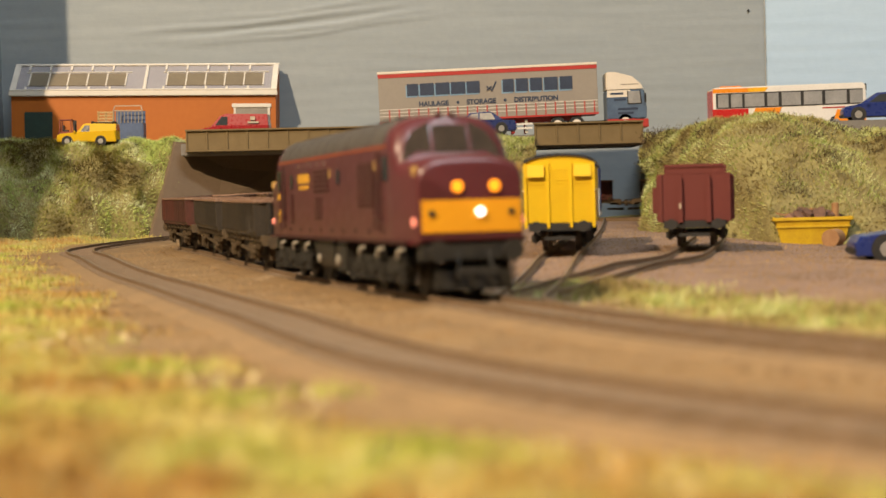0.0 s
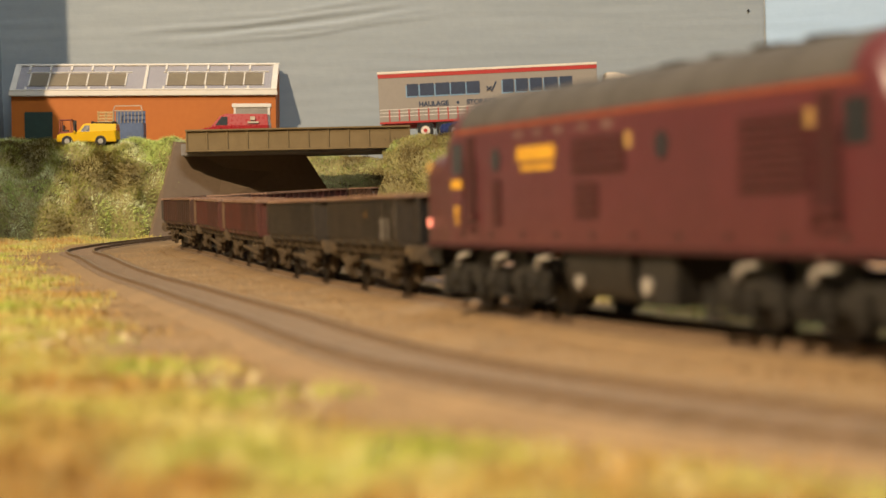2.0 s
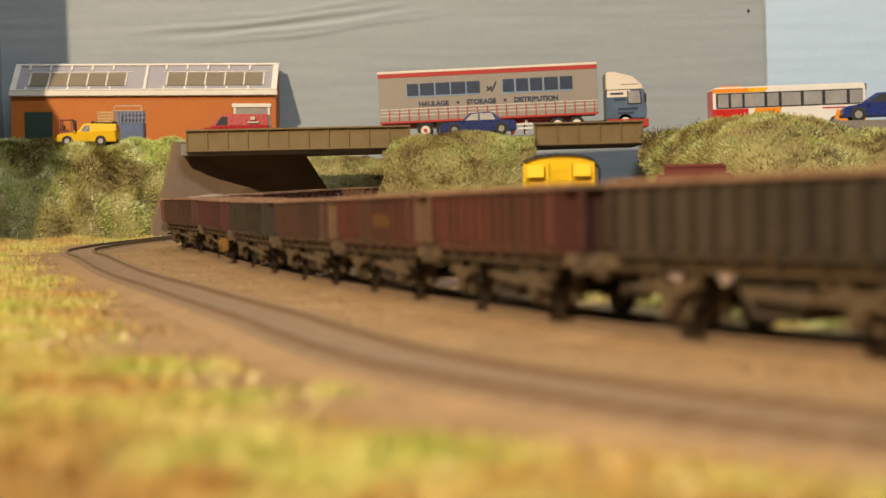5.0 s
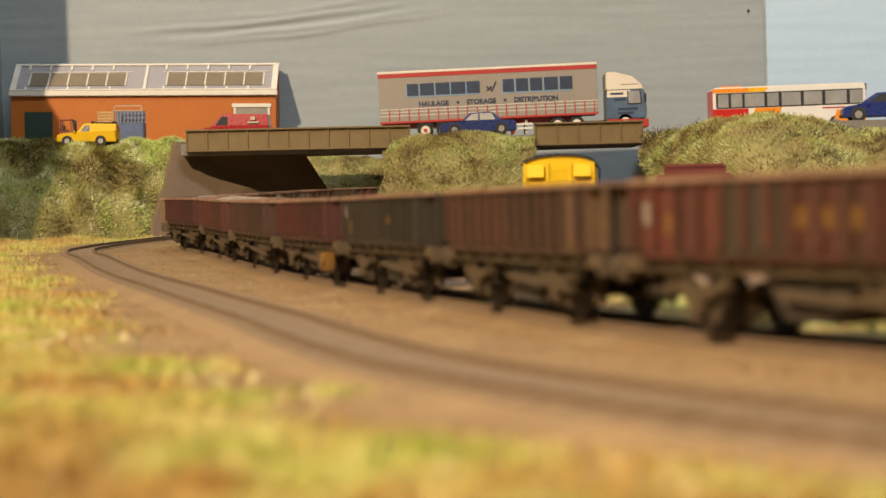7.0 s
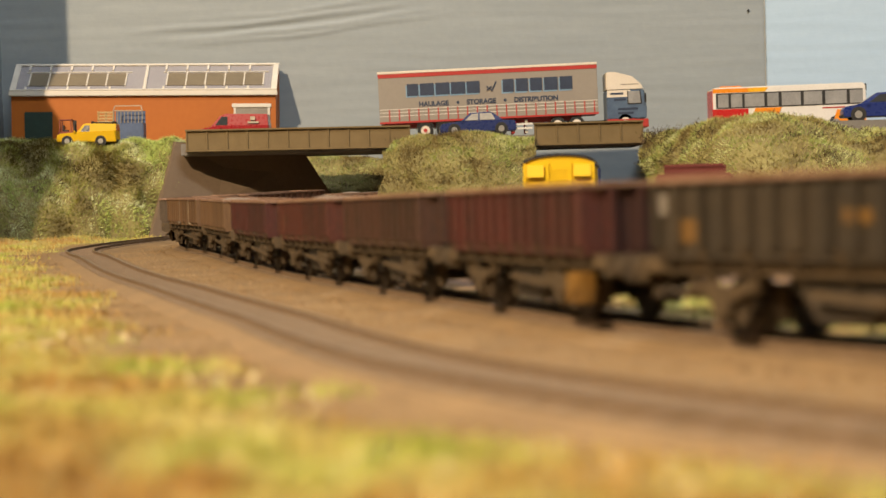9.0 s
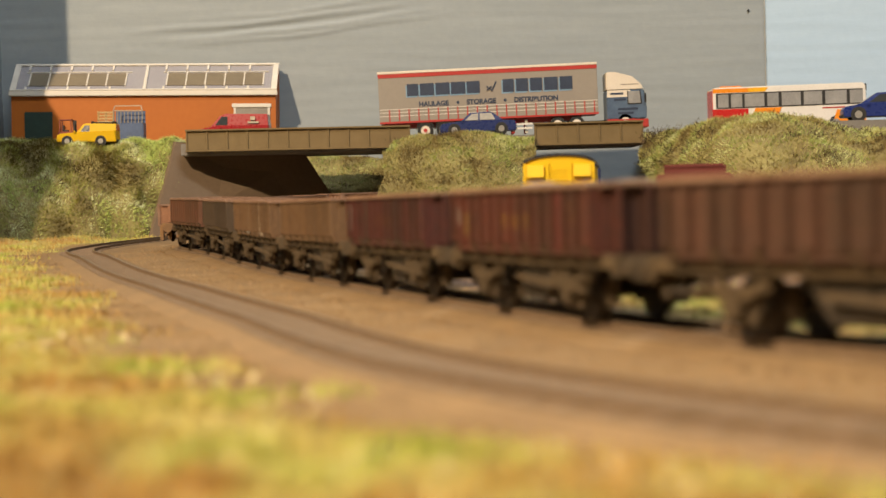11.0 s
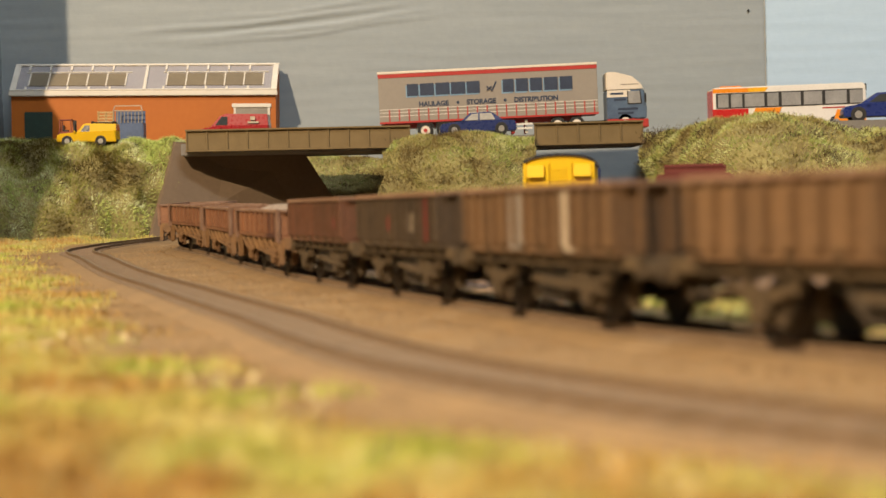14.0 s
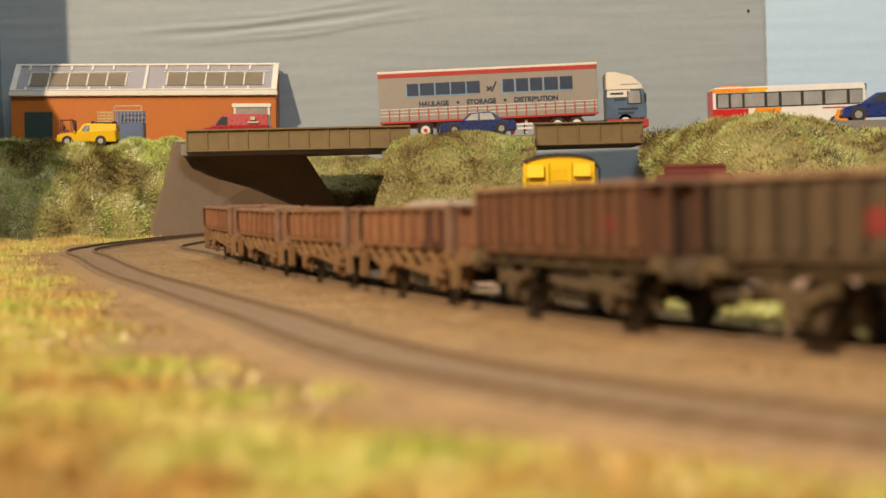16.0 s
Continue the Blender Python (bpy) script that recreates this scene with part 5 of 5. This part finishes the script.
def build_tractor():
    tc = empty("lorry_tractor", "white and blue-grey lorry tractor unit coupled to the trailer", "lorry", put(141.5, 1396, 84.0, 0, 0, -1.0))
    h = 15.5
    low = part("cab", Geo().prism([(0, 9), (33, 9), (33.5, 18), (32, 28), (31, 33.5), (0, 33.5)], -h, h), CABBLUE, tc, "blue-grey lower cab", bevel=0.7)
    part("cab_roof", Geo().prism([(0, 33.2), (31, 33.2), (30, 37), (22, 44.5), (8, 48.6), (1.5, 49), (0, 48)], -h, h), PALE, tc, "cream wind deflector roof", bevel=0.8)
    part("roof_groove", Geo().box(12, 27, -h - 0.15, -h + 0.2, 37.6, 38.3), CURTAIN, tc)
    part("cream_band", Geo().box(0.3, 20, -h - 0.12, -h + 0.2, 27.5, 33.3), PALE, tc)
    part("bumper", Geo().box(23, 34.5, -h - 0.3, h + 0.3, 1.5, 8.6), LORRED, tc, "red bumper and sills", bevel=0.5)
    part("sill", Geo().box(0, 23.5, -h - 0.3, h + 0.3, 6.2, 9.2), LORRED, tc, bevel=0.4)
    for s in (-1, 1):
        part("side_window", Geo().prism([(18, 22), (28.5, 22), (27.5, 32), (18, 32)], s * h - 0.25, s * h + 0.25), PALEGLASS, tc)
        part("window_frame", Geo().bar((17.5, s * h, 21.6), (29, s * h, 21.6), 0.8).bar((29, s * h, 21.6), (28, s * h, 32.5), 0.8).bar((17.6, s * h, 21.6), (17.6, s * h, 32.5), 0.8), BLACK, tc)
        part("mirror", Geo().box(31.5, 33, s * (h + 1.8) - 0.8, s * (h + 1.8) + 0.8, 22, 30), BLACK, tc, bevel=0.3)
        for x0, x1, z in ((3, 14, 29.5), (6, 16, 24.5), (9, 26, 16.5), (9, 22, 13.0)):
            part("sign_bar", Geo().box(x0, x1, s * h - 0.2, s * h + 0.2, z, z + 1.8), LETTER, tc)
        part("wheel_arch", Geo().cyl((15, s * (h - 2.2), 6.7), 8.0, 1.2, "y", 22), LORRED, tc)
    part("windscreen", Geo().prism([(32.6, 20), (33.4, 20), (32.0, 32.5), (31.2, 32.5)], -13, 13), CARGLASS, tc)
    part("chassis", Geo().box(-45, 12, -6, 6, 6, 9), BLACK, tc)
    wheels(tc, (15, -26, -42), 6.7, 13.4, 4.2, hub=PALE)
    return tc


build_tractor()


# ---------------------------------------------------------------- bus
def build_bus():
    BW = paint("bus_white", (0.75, 0.71, 0.66))
    BR = paint("bus_red", (0.50, 0.018, 0.016))
    BY = paint("bus_yellow", (0.82, 0.42, 0.02))
    BO = paint("bus_orange", (0.80, 0.26, 0.015))
    b = empty("single_deck_bus", "white single-deck bus with red and orange tail on the upper road", "bus", put(231, 1400, 76.8, -1.5, 0, -0.6))
    b.scale = (1, 1, 1.09)
    L, h = 129, 16.5
    part("body", Geo().prism([(0.6, 4), (L, 4), (L + 0.4, 16), (L - 0.6, 36.0), (L - 3, 37.2), (3, 37.2), (0.4, 36)], -h, h), BW, b, "white body", bevel=0.9)
    for s in (-1, 1):
        y = s * h
        part("tail_panel", Geo().box(0.2, 30, y - 0.2, y + 0.2, 5, 20.4), BR, b, "red tail panel")
        part("flash", Geo().prism([(28, 5), (50, 5), (58, 20.4), (36, 20.4)], y - 0.28, y + 0.28), BO, b, "orange sloping flash")
        part("roof_flash", Geo().box(0.5, 30, y - 0.2, y + 0.2, 33.0, 36.2), BO, b)
        part("roof_flash", Geo().prism([(30, 33.0), (44, 33.0), (47, 36.2), (30, 36.2)], y - 0.22, y + 0.22), BY, b, "yellow roof flash")
        part("lower_flash", Geo().prism([(100, 5), (L - 1, 5), (L - 1, 17), (104, 17)], y - 0.2, y + 0.2), BO, b)
        part("window_band", Geo().box(3, 126, y - 0.26, y + 0.26, 20.8, 32.6), BLACK, b)
        for x0, x1 in ((4.5, 13.5), (15.5, 25), (27, 43.5), (46, 55.5), (58, 74), (76.5, 92), (94.5, 112.5), (115, 126)):
            part("window", Geo().box(x0, x1, y - 0.36, y + 0.36, 21.6, 31.8), PALEGLASS, b, "pale reflecting window", bevel=0.1)
        part("sign_bar", Geo().box(92, 111, y - 0.24, y + 0.24, 18.2, 19.2), LORRED, b)
    part("rear", Geo().box(0.0, 1.0, -15.5, 15.5, 5, 35), BR, b)
    part("roof_pod", Geo().box(8, 26, -8, 8, 36.8, 38.6), BO, b, bevel=0.6)
    part("windscreen", Geo().box(L - 0.5, L + 0.3, -14.5, 14.5, 17, 30), CARGLASS, b)
    part("destination_box", Geo().box(L - 2, L + 1.2, -13, 13, 31, 36.4), BLACK, b, bevel=0.3)
    part("destination_bars", Geo().box(L + 1.1, L + 1.4, -9, 3, 33, 34.6), SIGN, b)
    wheels(b, (34, 103), 6.4, 14.5, 4)
    return b


build_bus()


# ---------------------------------------------------------------- yard vehicles
VANY = mat("van_yellow", (0.72, 0.47, 0.004), (0.68, 0.44, 0.004), rough=0.45, scale=40, bump=0.05)


def rail_under(parent, L, mt):
    for s in (-1, 1):
        y = s * 12.5
        sb = part("solebar", Geo().box(2, L - 2, y - 0.9, y + 0.9, 10.5, 14), mt, parent)
        for x in (L * 0.2, L * 0.8):
            part("axleguard", Geo().prism([(x - 5, 11), (x - 2.6, 3.6), (x + 2.6, 3.6), (x + 5, 11)], y - 0.5, y + 0.5), mt, sb)
            part("axlebox", Geo().box(x - 2, x + 2, y - 1.8, y + 1.8, 4.2, 8), mt, sb, bevel=0.3)
    for x in (L * 0.2, L * 0.8):
        ob = new("wheelset", WAGON_WHEEL)
        ob.parent = parent
        ob.matrix_basis = put(x, 0, 6.3)
    for d, x in ((-1, 0.5), (1, L - 0.5)):
        part("headstock", Geo().box(x - 1.2, x + 1.2, -14.5, 14.5, 10, 14), mt, parent, bevel=0.2)
        buffer_pair(parent, x + d * 0.5, d, 12.3, 10.8, mt)
        part("coupling", Geo().bar((x - d * 3, 0, 7), (x + d * 6, 0, 7), 1.6).box(x + d * 6 - 0.7, x + d * 6 + 0.7, -7, 7, 5.8, 7.6), mt, parent)


def yard_pose(x, y, slope):
    """A vehicle whose near end stands at x, y and whose +x runs away along the siding."""
    return put(x, y, yard_level(x, y) + RAIL - 1.2, math.degrees(math.atan2(1, slope)))


def build_yellow_van():
    v = empty("box_van", "bright yellow ventilated box van parked on a siding", "van", yard_pose(54.8, 762, 0.115))
    v.scale = (1, 1, 0.95)
    L, h = 76, 16.6
    part("body", Geo().box(0, L, -h, h, 13.6, 41.5), VANY, v, bevel=0.3)
    arc = [(-h * math.cos(math.pi * i / 14), 41.3 + 5.6 * math.sin(math.pi * i / 14) ** 0.75) for i in range(15)]
    part("end_gable", Geo().prism(arc, 0, L, "x"), VANY, v)
    outer = [(p * 1.045, q + 1.0) for p, q in arc]
    part("roof", Geo().prism(outer + [(p * 1.0, q - 0.1) for p, q in arc][::-1], -0.9, L + 0.9, "x"), BLACK, v, "black curved roof")
    for k in range(16):
        z = 14.4 + k * 1.68
        part("end_plank", Geo().box(-0.35, 0.1, -h + 0.3, h - 0.3, z, z + 1.45), VANY, v, bevel=0.12)
    for y in (-h + 0.8, -5.3, 5.3, h - 0.8):
        part("end_post", Geo().box(-1.2, 0, y - 0.75, y + 0.75, 11.5, 43.5), VANY, v, bevel=0.2)
    for y in (-10.9, 10.9):
        part("vent_hood", Geo().loft([[(-0.1, y - 4, 36.6), (-2.4, y - 4, 36.6), (-1.4, y - 4, 42.2), (-0.1, y - 4, 42.4)], [(-0.1, y + 4, 36.6), (-2.4, y + 4, 36.6), (-1.4, y + 4, 42.2), (-0.1, y + 4, 42.4)]]), VANY, v, "yellow ventilator hood")
    for s in (-1, 1):
        part("side_door", Geo().box(26, 50, s * h - 0.4, s * h + 0.4, 14.5, 40.5), VANY, v, bevel=0.2)
        part("side_rail", Geo().bar((2, s * (h + 0.4), 30), (24, s * (h + 0.4), 16), 0.8).bar((74, s * (h + 0.4), 30), (52, s * (h + 0.4), 16), 0.8), WHITE, v)
    rail_under(v, L, BLACK)


build_yellow_van()


def build_container_wagon(x, y, slope):
    CB = paint("container_blue", (0.03, 0.055, 0.20), 0.45)
    c = empty("container_wagon", "blue container on a flat wagon behind the yellow van", "wagon", yard_pose(x, y, slope))
    L, h = 80, 16.4
    part("container", Geo().box(1, L - 1, -h, h, 15, 41), CB, c, "blue ribbed container", bevel=0.4)
    for k in range(14):
        for s in (-1, 1):
            part("container_rib", Geo().box(4 + 5.4 * k, 6 + 5.4 * k, s * h - 0.5, s * h + 0.5, 16.5, 39.5), CB, c)
    for s in (-1, 1):
        part("corner_post", Geo().box(0.4, 1.6, s * h - 0.7, s * h + 0.7, 14.5, 41.4), CB, c)
        part("bottom_rail", Geo().box(1, L - 1, s * h - 0.6, s * h + 0.6, 13.6, 15.2), WHITE, c)
    for k in range(5):
        part("door_bar", Geo().box(0.4, 1.1, -12 + 6 * k - 0.4, -12 + 6 * k + 0.4, 16, 40), WHITE, c)
    rail_under(c, L, BLACK)


build_container_wagon(65, 856, 0.115)


def build_red_wagon():
    RW = mat("bauxite_red", (0.125, 0.020, 0.015), (0.105, 0.017, 0.013), rough=0.55, scale=30, bump=0.06)
    w = empty("open_wagon", "red-brown steel open wagon parked on the far siding", "wagon", yard_pose(119, 772, 0.19))
    w.scale = (1, 1, 0.89)
    L, h = 74, 16.8
    for s in (-1, 1):
        sd = part("side", Geo().box(0, L, min(s * h, s * (h - 1.2)), max(s * h, s * (h - 1.2)), 13.4, 38.8), RW, w, bevel=0.3)
        for k in range(6):
            x = 2 + 14 * k
            part("side_post", Geo().box(x - 0.9, x + 0.9, min(s * h, s * (h + 1.0)), max(s * h, s * (h + 1.0)), 13.4, 38), RW, sd, bevel=0.2)
    for x in (0, L):
        d = -1 if x == 0 else 1
        en = part("end", Geo().box(min(x, x - d * 1.2), max(x, x - d * 1.2), -h + 1.2, h - 1.2, 13.4, 38.8), RW, w, bevel=0.2)
        part("end_extension", Geo().box(min(x, x - d * 1.2), max(x, x - d * 1.2), -13.8, 13.8, 38.7, 43.6), RW, w, bevel=0.25)
        part("top_band", Geo().box(min(x, x + d * 0.5), max(x, x + d * 0.5), -13.9, 13.9, 42.2, 43.9), RW, en, bevel=0.15)
        for y in (-6.6, 6.6):
            part("end_post", Geo().prism([(y - 1.3, 13), (y + 1.3, 13), (y + 1.0, 36), (y + 0.7, 38), (y - 0.7, 38), (y - 1.0, 36)], min(x, x + d * 2.0), max(x, x + d * 2.0), "x"), RW, en, bevel=0.2)
        for y in (-15.9, 15.9):
            part("corner_post", Geo().box(min(x, x + d * 0.8), max(x, x + d * 0.8), y - 1.0, y + 1.0, 13.4, 38.9), RW, en, bevel=0.2)
    part("label_plate", Geo().box(-2.3, -1.8, 6.0, 7.2, 20.5, 23), CREAM, w, "small cream label")
    part("floor", Geo().box(0, L, -h + 1, h - 1, 13, 14.4), RW, w)
    part("side_lamp", Geo().box(3, 8, h + 0.8, h + 3, 18, 32), RW, w, bevel=0.3)
    rail_under(w, L, BLACK)


build_red_wagon()


# ---------------------------------------------------------------- yard clutter
def build_skip():
    SK = mat("skip_yellow", (0.62, 0.42, 0.008), (0.48, 0.30, 0.01), rough=0.55, scale=60, bump=0.2)
    s = empty("rubbish_skip", "worn yellow skip heaped with rubble and timber", "skip", put(210.5, 935, yard_level(210, 935) - 1.4, -8))
    def ring(z, lx, ly, cx=0):
        return [(cx - lx, -ly, z), (cx + lx, -ly, z), (cx + lx, ly, z), (cx - lx, ly, z)]
    part("tub", Geo().loft([ring(0, 17.0, 10), ring(11.5, 20.0, 11.6), ring(16.0, 21.0, 12), ring(16.0, 20.2, 11.2), ring(9, 18.6, 10.4)]), SK, s, bevel=0.25)
    for y in (-12.4, 12.4):
        part("rim", Geo().box(-21.8, 21.8, y - 0.7, y + 0.7, 14.8, 16.8), SK, s, bevel=0.3)
        part("band", Geo().box(-20.6, 20.6, y * 0.965 - 0.35, y * 0.965 + 0.35, 11.0, 12.0), SK, s)
        for x in (-15, -5, 5, 15):
            part("rib", Geo().loft([[(x - 0.5, y * 0.83, 1), (x + 0.5, y * 0.83, 1), (x + 0.5, y * 0.79, 1), (x - 0.5, y * 0.79, 1)], [(x - 0.5, y * 0.985, 14.8), (x + 0.5, y * 0.985, 14.8), (x + 0.5, y * 0.93, 14.8), (x - 0.5, y * 0.93, 14.8)]]), SK, s)
    for x in (-21.6, 21.6):
        part("rim", Geo().box(x - 0.7, x + 0.7, -12.6, 12.6, 14.8, 16.8), SK, s, bevel=0.3)
    rng = random.Random(8)
    RB = mat("rubble_brown", (0.10, 0.055, 0.04), (0.20, 0.11, 0.075), rough=0.9, scale=200, rnd=0.4)
    TI = mat("bare_timber", (0.38, 0.21, 0.09), (0.27, 0.14, 0.06), rough=0.8, scale=90)
    for k in range(26):
        x, y = rng.uniform(-15, 15), rng.uniform(-8, 8)
        z = 14.0 + 5.0 * max(0, 1 - (x / 17) ** 2) * rng.uniform(0.5, 1.1)
        a, b, c = (rng.uniform(1.2, 3.4) for _ in range(3))
        part("rubble", Geo().box(-a, a, -b, b, -c, c), RB, s, at=put(x, y, z, rng.uniform(0, 360), rng.uniform(-40, 40), rng.uniform(-40, 40)), bevel=0.3)
    for x, y, z, rz, ry in ((-14, -4, 18, 10, 12), (-9, 2, 19, -20, -10), (4, -5, 20, 35, 15)):
        part("plank", Geo().box(-6, 6, -0.9, 0.9, -0.5, 0.5), TI, s, at=put(x, y, z, rz, 0, ry))
    part("post", Geo().cyl((13, -6, 19), 2.0, 11, "z", 12), TI, s)
    lg = tagged(part("log", Geo().cyl((0, 0, 0), 5.0, 13, "y", 18), TI, None, bevel=0.3, at=put(216, 905, yard_level(216, 905) + 4.2, -30)), "short sawn log lying beside the skip", "log")
    return s


build_skip()


def build_cage():
    CBL = mat("cage_blue", (0.085, 0.125, 0.23), (0.06, 0.09, 0.17), rough=0.5, scale=60)
    c = empty("roll_cage", "blue grey storage cage beside the factory wall", "container", put(-265.5, 1405, 86.5, 0, 0, 1.2))
    part("bin", Geo().box(-13, 13, -7, 7, 0.5, 15.5), CBL, c, "blue bin", bevel=0.5)
    for k in range(9):
        part("bar", Geo().box(-12.4 + 3.0 * k, -11.6 + 3.0 * k, -7, -6.2, 15.4, 26), GREYP, c)
    part("back", Geo().box(-12.6, 12.6, 5, 6, 15.4, 26), CBL, c)
    part("hoop", Geo().bar((-12.4, -6.6, 26), (-11, -6.6, 30), 0.8).bar((-11, -6.6, 30), (11, -6.6, 30), 0.8).bar((11, -6.6, 30), (12.4, -6.6, 26), 0.8).bar((-12.4, -6.6, 26), (12.4, -6.6, 26), 0.8), CREAM, c, "pale top hoop")
    for x in (-11, 11):
        for y in (-5, 5):
            part("castor", Geo().cyl((x, y, 0.6), 0.9, 0.8, "x", 8), BLACK, c)
    PAL = mat("pallet_wood", (0.52, 0.36, 0.17), (0.42, 0.28, 0.12), rough=0.8, scale=90)
    p = empty("wooden_pallet", "stack of pale wooden pallet boards leaning on the wall", "pallet", put(-288, 1415, 88, 0, 0, 1.2))
    for k in range(5):
        part("board", Geo().box(-7, 7, -0.5, 0.5, 13 + k * 2.6, 14.6 + k * 2.6), PAL, p)
    for x in (-6.4, 0, 6.4):
        part("bearer", Geo().box(x - 0.8, x + 0.8, 0.4, 2.4, -1.5, 25.4), PAL, p)
    FK = mat("forklift_red", (0.25, 0.05, 0.03), rough=0.5)
    f = empty("forklift", "small red-brown forklift truck by the green door", "forklift", put(-318, 1402, 88.5))
    part("chassis", Geo().box(-7, 6, -5, 5, 1.5, 7.5), FK, f, bevel=0.6)
    for x in (-5.5, 4.5):
        for y in (-4.4, 4.4):
            part("guard_post", Geo().bar((x, y, 7), (x * 0.9, y, 17.2), 0.9), FK, f)
            part("wheel", Geo().cyl((x, y * 1.1, 2), 2.0, 1.6, "y", 14), TYRE, f)
    part("guard_roof", Geo().box(-5.6, 4.6, -4.8, 4.8, 17, 18), FK, f, bevel=0.2)
    part("mast", Geo().box(6.2, 7.4, -3.6, -2.4, 0.6, 17).box(6.2, 7.4, 2.4, 3.6, 0.6, 17), BLACK, f)
    part("seat", Geo().box(-3, 1, -2.5, 2.5, 7.4, 9).box(-3.4, -2.2, -2.5, 2.5, 8.5, 13), BLACK, f)


build_cage()

# ---------------------------------------------------------------- grass along the lines
def scatter_grass():
    rng = random.Random(77)
    near, strip = [], []
    while len(near) < 42000:
        y = rng.uniform(130, 1330)
        x = rng.uniform(-0.30 * y - 20, 0.30 * y + 20)
        o = off_line(x, y)
        if rng.random() < grass_weight(x, y, o) * (0.5 + 0.5 * (vnoise(x, y, 2, 0.05) > -0.15)):
            n = (0, 0, 1)
            (near if o > 0 else strip).append((x, y, height(x, y), n))
    fibres("field_grass", near, 3.0, 0.30, FORE, "yellow-green and tan static grass in the field", seed=51)
    fibres("lineside_grass", strip, 3.4, 0.3, STRAW, "straw and green grass strip beside the line", seed=52)


scatter_grass()


def scatter_gravel():
    """Loose grains of ballast along the lines, and pale specks imitating glints in the field."""
    rng = random.Random(5)
    for name, count, lo, hi, mt, label in (("gravel", 24000, 0.25, 0.65, GRAIN, "loose brown ballast grains"), ("pale_crumbs", 150, 0.7, 1.3, GLINT, "pale specks painted as glints among the grass")):
        v, f = [], []
        while len(f) < count * 4:
            y = rng.uniform(140, 1200) if name == "gravel" else rng.uniform(140, 420)
            x = rng.uniform(-0.28 * y - 10, 0.28 * y + 10)
            o = off_line(x, y)
            if name == "gravel" and not ((-60 if y < 470 else -330) < o < TWO + 60) or name != "gravel" and o < TWO + 30:
                continue
            if name == "gravel" and (abs(o) < 12 or abs(o - TWO) < 12) and rng.random() < 0.85:
                continue
            r = rng.uniform(lo, hi)
            z = height(x, y) + r * 0.3
            k = len(v)
            a = rng.uniform(0, 6.3)
            for i in range(3):
                v.append(((x + r * math.cos(a + 2.1 * i)) * U, (y + r * math.sin(a + 2.1 * i)) * U, (z - r * 0.4) * U))
            v.append(((x + rng.uniform(-0.2, 0.2) * r) * U, y * U, (z + r * 0.8) * U))
            f += [(k, k + 1, k + 3), (k + 1, k + 2, k + 3), (k + 2, k, k + 3), (k + 2, k + 1, k)]
        me = bpy.data.meshes.new(name)
        me.from_pydata(v, [], f)
        me.materials.append(mt)
        tagged(new(name, me), label, "gravel", kind="stuff")


GRAIN = fibre_mat("ballast_grains", [(0.12, 0.07, 0.035), (0.22, 0.135, 0.062), (0.30, 0.185, 0.085), (0.18, 0.12, 0.07), (0.36, 0.25, 0.14)])
# pale specks put in for the blurred glints off the grass fibres
GLINT = mat("pale_glint", (0.75, 0.62, 0.40), (0.6, 0.5, 0.25), rough=0.25, bump=0)
scatter_gravel()

pin = tagged(part("drawing_pin", Geo().cyl((0, 0, 0), 1.1, 1.6, "y", 12), BLACK, None, at=put(288, 1521, 196)), "small dark pin pressed into the backdrop", "pin")

motions()
